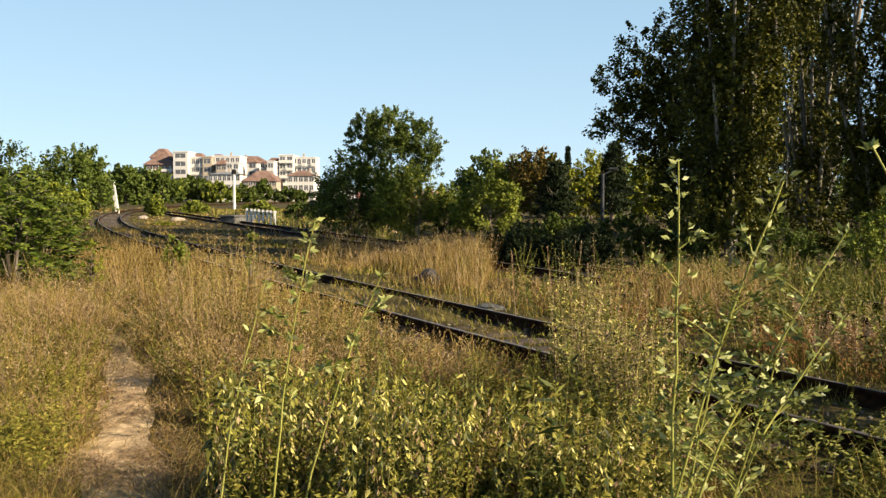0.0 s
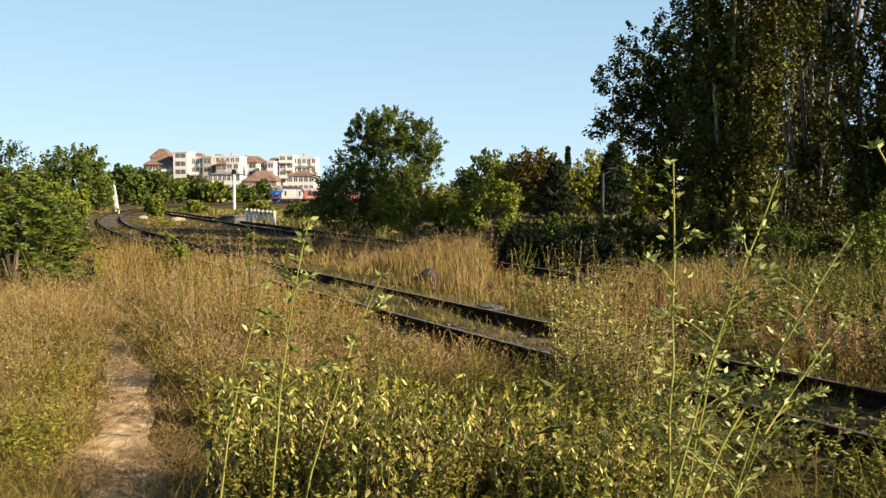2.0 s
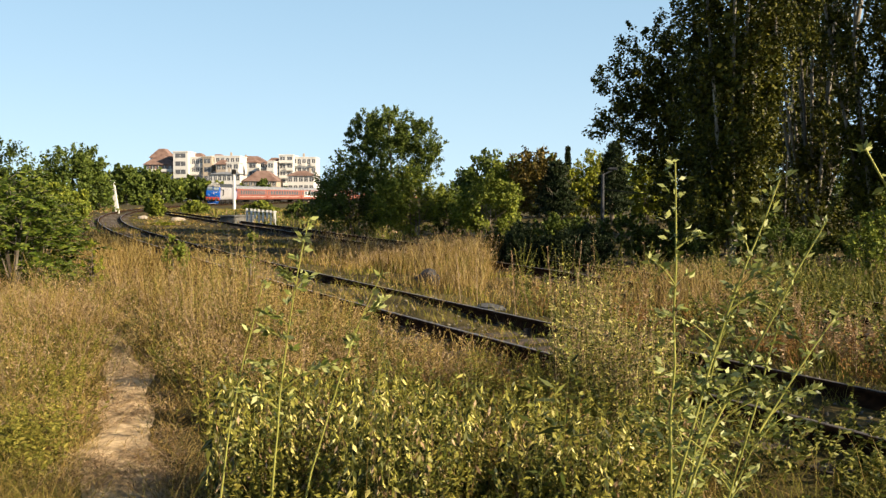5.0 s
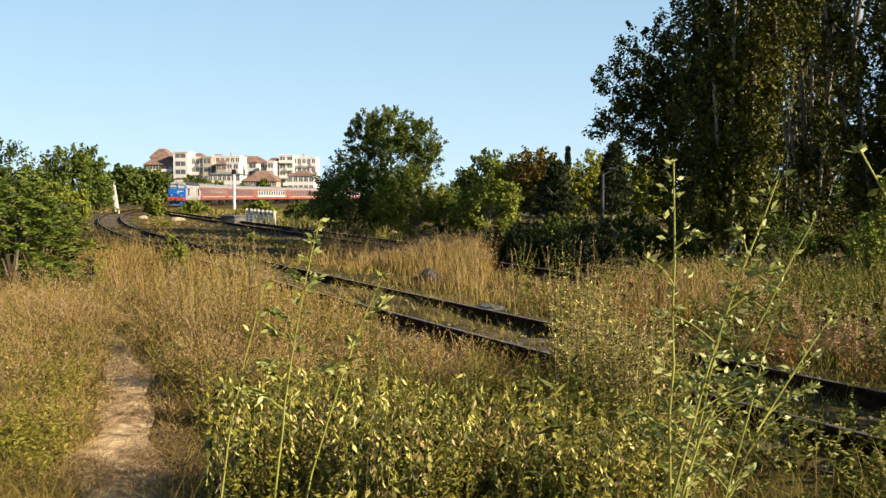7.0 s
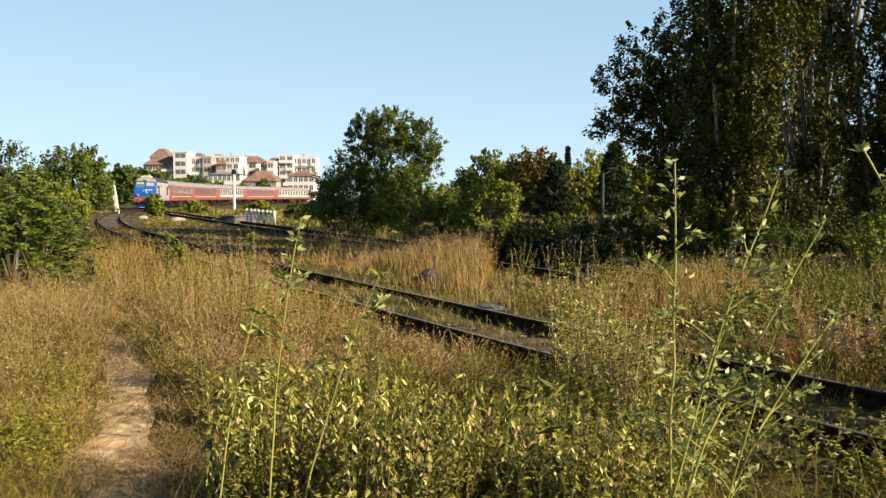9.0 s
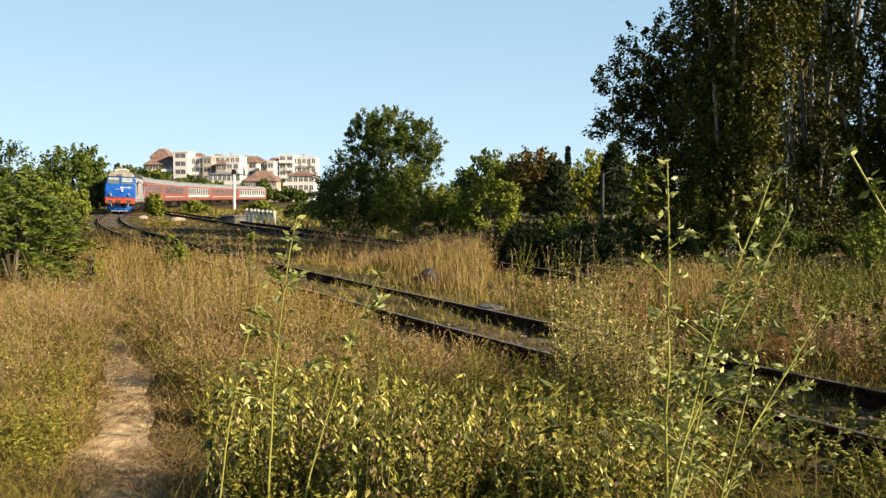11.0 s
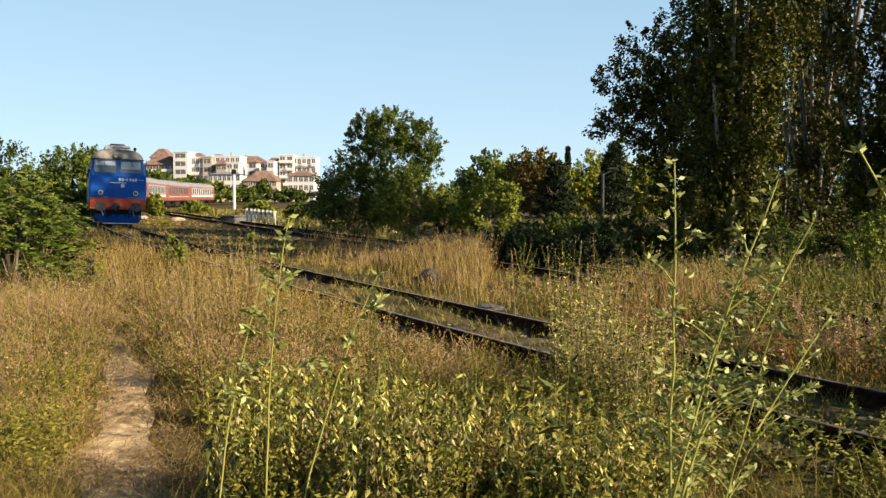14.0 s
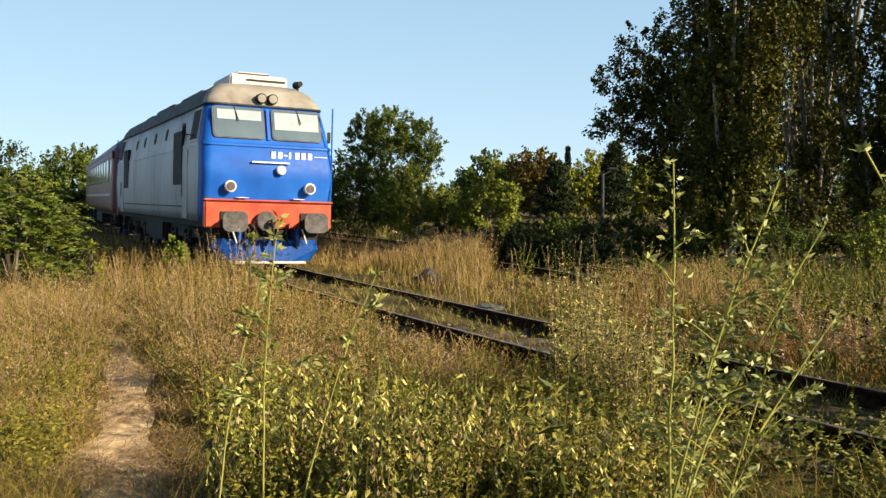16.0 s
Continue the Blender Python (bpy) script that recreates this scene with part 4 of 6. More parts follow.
def poplar(x, y, height, radius, seed, label, clumps=900, stems=9, bare=0.0, stem_r=0.055, per=52, leaf=0.085):
    """Columnar poplar: steep stems, each in a sleeve of small leaves over a dense dark core; bare keeps leaves off the middle."""
    rng = np.random.default_rng(seed)
    t = thing("poplar_tree", pose(x, y, float(ground_z(x, y)) - 0.1), label, "tree", "row of poplars")
    ch, blobs, core = [], [], []
    for i in range(stems):
        a, r = i * 0.9 + rng.uniform(-0.2, 0.2), radius * (0.15 + 0.75 * rng.uniform(0, 1))
        h = height * rng.uniform(0.72, 1.0)
        z = np.linspace(0, 1, 9)
        out = r * np.clip(z * 2.6, 0, 1) ** 0.8
        P = np.stack([np.cos(a) * out + np.cumsum(rng.normal(0, 0.05, 9)), np.sin(a) * out + np.cumsum(rng.normal(0, 0.05, 9)), z * h], -1)
        P[0] = (0, 0, 0)
        ch.append(tube(P, (stem_r if i else stem_r * 1.8) * (1 - 0.85 * z) * (height / 20), 7))
        for k in range(9):
            f = (k + 1.0) / 9.6
            if rng.uniform(0, 1) < (bare if f < 0.40 else bare * 0.1):
                continue
            c = np.array([np.interp(f, z, P[:, m]) for m in range(3)])
            w = radius * 0.30 * (1.15 - 0.5 * f) * rng.uniform(0.7, 1.25)
            blobs.append((c + np.array([*rng.normal(0, 0.12 * radius, 2), 0]), (w, w, h * 0.085)))
            core.append((c, (w * 0.5, w * 0.5, h * 0.09)))
    V, q = join(ch)
    part("trunk", np_mesh("trunk", V, [q], M_PALEBARK, True), None, t)
    V, q = crown(blobs, clumps, per, 0.13, leaf, rng, 0.75, 0.6, 3.2, 0.04, 5.0)
    V2, q2 = crown(core, 420, 34, 0.14, 0.16, rng, 0.8, 0.0, 2.0, 0.0, 3.0)
    part("crown", np_mesh("crown", *(lambda v, f: (v, [f]))(*join([(V, q), (V2, q2)])), M_POPLAR_AND_SHADE), None, t)
    return t


def conifer(u, v_top, depth, width, seed, label):
    rng = np.random.default_rng(seed)
    h, x = hz(v_top, depth), px(u, depth)
    t = thing("pine_tree", pose(x, depth, float(ground_z(x, depth)) - 0.1), label, "tree")
    ch, _ = branching((0, 0, 0), h, 0.10 + h * 0.01, rng, 26, width * 0.6)
    V, q = join(ch)
    part("trunk", np_mesh("trunk", V, [q], M_BARK, True), None, t)
    n = 260
    f = rng.uniform(0.12, 1, n) ** 0.8
    a = rng.uniform(0, 6.28, n)
    r = width * 0.5 * (1.02 - f) ** 0.8 * rng.uniform(0.35, 1.1, n)
    K = np.stack([np.cos(a) * r, np.sin(a) * r, f * h], -1)
    C = np.repeat(K, 45, 0) + rng.normal(0, 1, (n * 45, 3)) * np.array([0.3, 0.3, 0.14]) * width * 0.2
    V, q = leaf_quads(C, np.full(len(C), depth * 0.004) * rng.uniform(0.6, 1.4, len(C)), rng, 0.3, 0.3)
    part("crown", np_mesh("crown", V, [q], M_PINE_AND_SHADE), None, t)
    return t


def sumac(x, y, fronds, h, seed):
    """A bush of long feathery fronds, each with paired leaflets."""
    rng = np.random.default_rng(seed)
    t = thing("sumac_bush", pose(x, y, float(ground_z(x, y)) - 0.03), "dark green feathery sumac bush", "bush", "sumacs by the path")
    ch, C, A, S = [], [], [], []
    for i in range(14):
        a, r = rng.uniform(0, 6.28), rng.uniform(0.1, 0.7)
        s = np.linspace(0, 1, 5)
        ch.append(tube(np.stack([np.cos(a) * r * s, np.sin(a) * r * s, h * 0.85 * s], -1), 0.016 * (1 - 0.6 * s), 5))
    for i in range(fronds):
        a, r, z = rng.uniform(0, 6.28), 1.45 * rng.uniform(0.1, 0.75) ** 0.7, h * rng.uniform(0.0, 1.0) ** 0.85
        r *= 1.0 - 0.35 * (z / h) ** 2
        o = np.array([np.cos(a) * r, np.sin(a) * r, z])
        L = rng.uniform(0.4, 0.75)
        an = a + rng.normal(0, 0.6)
        s = np.linspace(0, 1, 6)
        Q = o + np.stack([np.cos(an) * L * s, np.sin(an) * L * s, L * (0.75 * s - 0.65 * s ** 2)], -1)
        ch.append(tube(Q, 0.004 * (1 - 0.6 * s), 4))
        side = np.array([-np.sin(an), np.cos(an), 0.0])
        for f in np.linspace(0.15, 1, 11):
            c = np.array([np.interp(f, s, Q[:, m]) for m in range(3)])
            for e in (-1, 1):
                C.append(c)
                A.append(side * e + np.array([np.cos(an), np.sin(an), 0]) * 0.5 + np.array([0, 0, rng.normal(-0.15, 0.25)]))
                S.append(0.17 * (1.15 - 0.6 * f))
    V, q = join(ch)
    part("stem", np_mesh("stem", V, [q], M_BARK, True), None, t)
    A, S = unit(np.array(A)), np.array(S)
    V, q = leaf_quads(np.array(C) + A * S[:, None] * 0.5, S, rng, 0.36, axis=A)
    part("foliage", np_mesh("foliage", V, [q], M_SUMAC), None, t)


def build_trees():
    # poplars beyond the second line
    poplar(px(1292, 24.5), 24.5, 22, 1.75, 101, "tall dark green columnar poplar with steep limbs", 1700)
    poplar(px(1438, 34.0), 34.0, 26, 2.7, 102, "tall poplar with pale bare stems showing", 1400, 14, 0.70, 0.055, leaf=0.11)
    poplar(px(1562, 27), 27.0, 22, 2.1, 103, "tall dark green columnar poplar beside the meadow", 1450)
    poplar(px(1388, 41.0), 41.0, 17, 2.4, 107, "dark poplar behind the front row", 550, per=40, leaf=0.13)
    # two unseen poplars, added to cast shade on the row and the line
    poplar(13.5, 19.1, 21, 1.8, 105, "tall poplar out of view, added to shade the row", 300, per=40, leaf=0.14)
    poplar(17.4, 24.7, 22, 1.9, 106, "tall poplar out of view, added to shade the row", 300, per=40, leaf=0.14)
    # broad tree whose branches reach out of the poplars
    h = hz(25, 30)
    tree("broadleaf_tree", px(1232, 30), 30.0, h, 0.19,
         [((-1.5, 0, h - 1.2), (1.0, 0.9, 0.8)), ((-2.1, 0, h - 2.4), (1.1, 1.2, 0.9)), ((-2.4, 0, h - 3.8), (0.8, 1.0, 0.7)), ((-1.1, 0, h - 3.3), (1.2, 1.2, 1.8)), ((0.2, 0, h - 3.6), (1.6, 1.6, 2.9)), ((0.3, 0, 2.5), (1.8, 1.6, 2.3)), ((0.2, 0.2, h * 0.55), (1.9, 1.6, 3.0))],
         1150, 46, 0.13, 0.10, M_POPLAR_AND_SHADE, M_BARK, 104, "dark broadleaf tree with branches reaching out", "tree", 16, 3.2, shell=0.3)
    # the small tree and shrubs behind the straw grass
    D = 46
    h = hz(192, D)
    tree("young_tree", px(690, D), D, h * 0.95, 0.12,
         [((0.0, 0, h - 1.0), (1.1, 1.0, 0.95)), ((-1.3, 0, h - 1.3), (0.75, 0.7, 0.8)), ((1.3, 0, h - 1.6), (0.95, 0.8, 0.9)), ((0, 0, h * 0.55), (2.0, 1.5, 1.5)), ((1.7, 0, h - 2.3), (0.6, 0.6, 0.7))],
         640, 64, 0.12, 0.10, M_BUSH, M_BARK, 110, "young green broadleaf tree with feathery crown", "tree", 16, 2.0, shell=0.4)
    bush_at("bush", 545, 700, 262, 45, M_BUSH, 111, "dense green bush below a young tree", clumps=420)
    bush_at("bush", 660, 800, 292, 44, M_LEAFY, 112, "light green bush below a young tree", clumps=380)
    bush_at("bush", 790, 940, 305, 43, M_LEAFY, 113, "light green rounded bush in sun", clumps=420)
    bush_at("bush", 740, 850, 322, 45, M_BUSH, 114, "dark green bush between lighter ones", clumps=240)
    # dark leaf colours stand in for the shade over this low growth
    bush_at("shrub", 872, 990, 388, 23.5, M_PINE_AND_SHADE, 157, "low spreading shrub with shade in its leaf colour", leaf=0.05, clumps=520, per=44, stems=7)
    bush_at("shrub", 965, 1092, 384, 23.0, M_PINE_AND_SHADE, 158, "low spreading shrub with shade in its leaf colour", leaf=0.05, clumps=520, per=44, stems=7)
    bush_at("bush", 850, 985, 392, 25, M_POPLAR_AND_SHADE, 150, "low bush beside the second track, shade in its leaf colour", clumps=190)
    bush_at("bush", 965, 1100, 384, 26, M_POPLAR_AND_SHADE, 151, "low bush beside the second track, shade in its leaf colour", clumps=190)
    bush_at("bush", 1080, 1230, 394, 25, M_POPLAR_AND_SHADE, 152, "low bush below the poplars, shade in its leaf colour", clumps=190)
    bush_at("bush", 920, 1060, 372, 36, M_BUSH, 153, "dark green bush before the wood", clumps=190)
    bush_at("bush", 1030, 1180, 368, 38, M_BUSH, 154, "dark green bush before the wood", clumps=190)
    # poplar leaf colour puts the shade under the poplars into these bushes
    bush_at("bush", 1150, 1330, 372, 33, M_POPLAR_AND_SHADE, 155, "green bush below the poplars, shade in its leaf colour", clumps=190)
    bush_at("bush", 1380, 1580, 372, 33, M_POPLAR_AND_SHADE, 156, "green bush below the poplars, shade in its leaf colour", clumps=190)
    # wood behind
    bush_at("tree", 800, 910, 270, 85, M_BUSH, 115, "dark green rounded tree in a wood", category="tree", clumps=330)
    bush_at("tree", 895, 1020, 258, 80, M_BROWNTREE, 116, "browning autumnal tree in a wood", category="tree", clumps=380)
    bush_at("tree", 985, 1090, 266, 78, M_YELLOWTREE, 117, "yellow-green leafy tree behind pines", category="tree", clumps=380)
    bush_at("tree", 1090, 1200, 278, 72, M_YELLOWTREE, 118, "yellow-green leafy tree behind pines", category="tree", clumps=330)
    bush_at("tree", 1180, 1330, 300, 66, M_BROWNTREE, 119, "brown-green tree in shade", category="tree", clumps=300)
    bush_at("tree", 1330, 1620, 250, 70, M_BUSH, 120, "dark green tree behind poplars", category="tree", clumps=500)
    bush_at("tree", 850, 965, 280, 84, M_LEAFY, 180, "green tree within the wood", category="tree", clumps=300)
    bush_at("tree", 1035, 1140, 270, 80, M_LEAFY, 181, "light green tree within the wood", category="tree", clumps=300)
    bush_at("tree", 930, 1010, 276, 86, M_YELLOWTREE, 182, "yellowing tree within the wood", category="tree", clumps=260)
    conifer(985, 288, 62, 3.2, 121, "dark green pine before yellowing trees")
    conifer(1085, 254, 58, 3.0, 122, "dark green pine beside a lamp post")
    conifer(1004, 262, 110, 1.1, 123, "small dark conifer tip above the wood")
    bush_at("bush", 930, 1080, 378, 40, M_BUSH, 124, "low dark green bush in shade", clumps=260)
    bush_at("bush", 1080, 1300, 385, 25.5, M_BUSH, 125, "low dark undergrowth below poplars", clumps=300)
    bush_at("bush", 1290, 1480, 372, 24.5, M_BUSH, 126, "low dark undergrowth below poplars", clumps=420)
    # dark leaf colour again carries the shade below the trees
    bush_at("bush", 1450, 1680, 368, 24, M_POPLAR_AND_SHADE, 128, "low dark undergrowth below poplars", clumps=380)
    # unseen bush, added to throw shade over the rails at the right
    tree("bush", 7.4, 5.5, 2.7, 0.05, [((0, 0, 1.3), (1.0, 1.0, 1.2)), ((-0.3, 0.3, 2.2), (0.8, 0.8, 0.8)), ((0.4, -0.3, 1.9), (0.8, 0.8, 0.8))],
         200, 40, 0.10, 0.075, M_BUSH, M_BARK, 159, "leafy green bush out of view, added for shade", "bush", 8, 0.9, 4, shell=0.2)
    bush_at("bush", 1495, 1650, 318, 18, M_LEAFY, 127, "green bush at the meadow edge", clumps=260)
    # left of the line
    bush_at("tree", -70, 75, 236, 34, M_BUSH, 130, "green leafy tree beside the line", category="tree", clumps=420)
    bush_at("tree", 60, 208, 258, 98, M_BUSH, 131, "green rounded tree beside the line", category="tree", clumps=440)
    bush_at("tree", -40, 140, 290, 70, M_BUSH, 132, "dark green tree in a hedge", category="tree", clumps=360)
    bush_at("tree", 185, 260, 293, 200, M_BUSH, 133, "green tree behind the curve", category="tree", clumps=280)
    bush_at("tree", 235, 330, 300, 225, M_BUSH, 134, "green tree behind the curve", category="tree", clumps=300)
    bush_at("tree", 160, 300, 290, 260, M_BUSH, 135, "distant green tree beyond the line", category="tree", clumps=260)
    bush_at("bush", 320, 400, 318, 290, M_BUSH, 136, "distant green bushes before the town", clumps=240)
    bush_at("bush", 395, 470, 328, 300, M_BUSH, 137, "distant green bushes before the town", clumps=200)
    bush_at("bush", 452, 484, 318, 310, M_BUSH, 138, "small rounded distant tree", clumps=120)
    bush_at("bush", 255, 292, 344, 88, M_LEAFY, 139, "low green bush beside the line", clumps=160)
    bush_at("bush", 318, 372, 354, 100, M_LEAFY, 140, "low green bush beside the line", clumps=180)
    bush_at("bush", 425, 500, 356, 90, M_LEAFY, 141, "low green bush behind the fence", clumps=200)
    bush_at("bush", 495, 560, 358, 75, M_BUSH, 142, "low dark green bush beside the fence", clumps=200)
    bush_at("bush", 258, 318, 394, 60, M_YELLOWTREE, 143, "low yellow-green bush on the bank", clumps=130)
    bush_at("bush", 424, 464, 412, 14.5, M_LEAFY, 144, "small green bush beside the near rail", leaf=0.05, clumps=70, per=30, stems=5)
    bush_at("bush", 276, 336, 426, 19.0, M_LEAFY, 183, "small green bush beside the near rail", leaf=0.06, clumps=80, per=30, stems=5)
    for u0, u1, v, dep, sd in ((140, 215, 300, 250, 160), (205, 275, 306, 262, 161), (262, 335, 308, 255, 162), (300, 365, 314, 270, 163), (350, 425, 322, 268, 164), (470, 560, 332, 300, 165)):
        bush_at("tree", u0, u1, v, dep, M_BUSH if sd % 2 else M_LEAFY, sd, "green tree in a distant hedge", category="tree", clumps=210)
    for u0, u1, v, dep, sd in ((30, 120, 322, 60, 170), (95, 160, 338, 64, 171), (-60, 60, 318, 52, 172)):
        bush_at("bush", u0, u1, v, dep, M_LEAFY, sd, "green hedge bush beside the line", clumps=280)
    # feathery sumac in front of the hedge
    for x, y, n, h, sd in ((-8.6, 18.6, 270, 1.8, 145), (-10.4, 18.4, 250, 1.9, 147), (-9.6, 20.6, 200, 2.35, 148), (-8.9, 20.2, 140, 1.6, 149)):
        sumac(x, y, n, h, sd)
    bush_at("flowering_weed", 140, 185, 425, 18.2, M_YELLOWTREE, 146, "yellow-green flowering weed beside the sumac", leaf=0.045, clumps=60, per=30, category="weed")
    # distant rise
    rng = np.random.default_rng(5)
    xs = np.linspace(-1500, 1500, 160)
    top = 9 + 5 * np.sin(xs * 0.004) + 3 * np.sin(xs * 0.013 + 1) + rng.uniform(0, 1.6, 160)
    V = [(x, 1500 + (x * 0.02) ** 2 * 0.3, z) for x, t_ in zip(xs, top) for z in (-1, t_)]
    V += [(x, 1700 + (x * 0.02) ** 2 * 0.3, t_ * 0.9) for x, t_ in zip(xs, top)]
    q = [(2 * i, 2 * i + 2, 2 * i + 3, 2 * i + 1) for i in range(159)] + [(2 * i + 1, 2 * i + 3, 320 + i + 1, 320 + i) for i in range(159)]
    tagged(new("backdrop", np_mesh("backdrop", V, [np.array(q)], M_HAZEHILL, True)), "hazy wooded rise on the horizon", "hill", kind="structure")


# ---- the train ----
def ring(w, L, r, n=5):
    """Rounded rectangle, half width w, half length L, with extra points along the sides."""
    pts = []
    for cx, cy, a0 in ((w - r, L - r, 0), (-(w - r), L - r, 90), (-(w - r), -(L - r), 180), (w - r, -(L - r), 270)):
        for i in range(n + 1):
            a = radians(a0 + 90 * i / n)
            pts.append((cx + r * math.cos(a), cy + r * math.sin(a)))
        if a0 == 90:
            pts += [(-w, y) for y in (L - 0.5, L - 2.0, L - 3.8, -(L - 3.8), -(L - 2.0), -(L - 0.5))]
        if a0 == 270:
            pts += [(w, y) for y in (-(L - 0.5), -(L - 2.0), -(L - 3.8), L - 3.8, L - 2.0, L - 0.5)]
    return pts


def loft(levels, paint, cap_top=True, cap_bottom=True):
    """A shell through rounded rectangles, levels = (z, half width, half length, corner radius); paint(x, y, z) gives the slot."""
    bm = bmesh.new()
    rings = [[bm.verts.new((x, y, z)) for x, y in ring(w, L, r)] for z, w, L, r in levels]
    n = len(rings[0])
    for a, b in zip(rings, rings[1:]):
        for j in range(n):
            f = bm.faces.new((a[j], a[(j + 1) % n], b[(j + 1) % n], b[j]))
            c = f.calc_center_median()
            f.material_index = paint(c.x, c.y, c.z)
            f.smooth = True
    if cap_top:
        bm.faces.new(rings[-1]).material_index = paint(0, 0, levels[-1][0])
    if cap_bottom:
        bm.faces.new(list(reversed(rings[0]))).material_index = paint(0, 0, levels[0][0])
    return bm


def wheelset(parent, y, r, mt):
    for sx in (-1, 1):
        w = part("wheel", cyl(r, 0.13, pose(sx * 0.75, y, r, 0, 90, 0), 28, bevel=0.015), mt, parent)
        part("flange", cyl(r + 0.028, 0.03, pose(sx * 0.70, y, r + 0.0, 0, 90, 0), 28), mt, w)
        part("hub", cyl(0.13, 0.20, pose(sx * 0.80, y, r, 0, 90, 0), 14, bevel=0.02), mt, w)
    part("axle", cyl(0.08, 1.5, pose(0, y, r, 0, 90, 0), 10), mt, parent)


def bogie(parent, y0, axles, wheelbase, r):
    b = new("bogie")
    b.parent = parent
    half = wheelbase * (axles - 1) / 2
    for sx in (-1, 1):
        bm = box(sx * 1.02 - 0.06, sx * 1.02 + 0.06, y0 - half - 0.6, y0 + half + 0.6, 0.55, 0.85, 0.02)
        for k in range(axles):
            ya = y0 - half + k * wheelbase
            bm_box(bm, sx * 1.06 - 0.11, sx * 1.06 + 0.11, ya - 0.17, ya + 0.17, 0.34, 0.66, 0, 0.03)
            for dy in (-0.3, 0.3):
                bm_box(bm, sx * 1.06 - 0.08, sx * 1.06 + 0.08, ya + dy - 0.08, ya + dy + 0.08, 0.45, 0.78, 0, 0.03)
        part("side_frame", bm, M_BLACK, b)
    for k in range(axles):
        wheelset(b, y0 - half + k * wheelbase, r, M_BLACK)


def pane(w, h, r=0.06, t=0.02):
    """Rounded flat panel in the x-z plane, facing +y."""
    bm = bmesh.new()
    pts = []
    for cx, cz, a0 in ((w - r, h - r, 0), (-(w - r), h - r, 90), (-(w - r), -(h - r), 180), (w - r, -(h - r), 270)):
        for i in range(5):
            a = radians(a0 + 90 * i / 4)
            pts.append((cx + r * math.cos(a), cz + r * math.sin(a)))
    f0 = [bm.verts.new((x, 0, z)) for x, z in pts]
    f1 = [bm.verts.new((x, t, z)) for x, z in pts]
    bm.faces.new(f0)
    bm.faces.new(list(reversed(f1)))
    n = len(pts)
    for i in range(n):
        bm.faces.new((f0[i], f1[i], f1[(i + 1) % n], f0[(i + 1) % n]))
    bmesh.ops.recalc_face_normals(bm, faces=bm.faces)
    return bm


def buffer_set(parent, sx, yb, head):
    """A buffer: socket, shank and oblong head; yb is the beam's face."""
    s = part("buffer", cyl(0.15, 0.34, pose(sx * 0.875, yb + 0.17, 1.05, 90, 0, 0), 18, 0.12, 0.01), M_BLACK, parent)
    part("base_plate", box(sx * 0.875 - 0.2, sx * 0.875 + 0.2, yb, yb + 0.03, 0.85, 1.25, 0.01), M_BLACK, s)
    part("shank", cyl(0.085, 0.30, pose(sx * 0.875, yb + 0.42, 1.05, 90, 0, 0), 16), M_STEEL, s)
    part("buffer_head", pane(head, 0.215, 0.14, 0.045), M_STEEL, s, "worn grey buffer head", at=pose(sx * 0.875, yb + 0.55, 1.05))


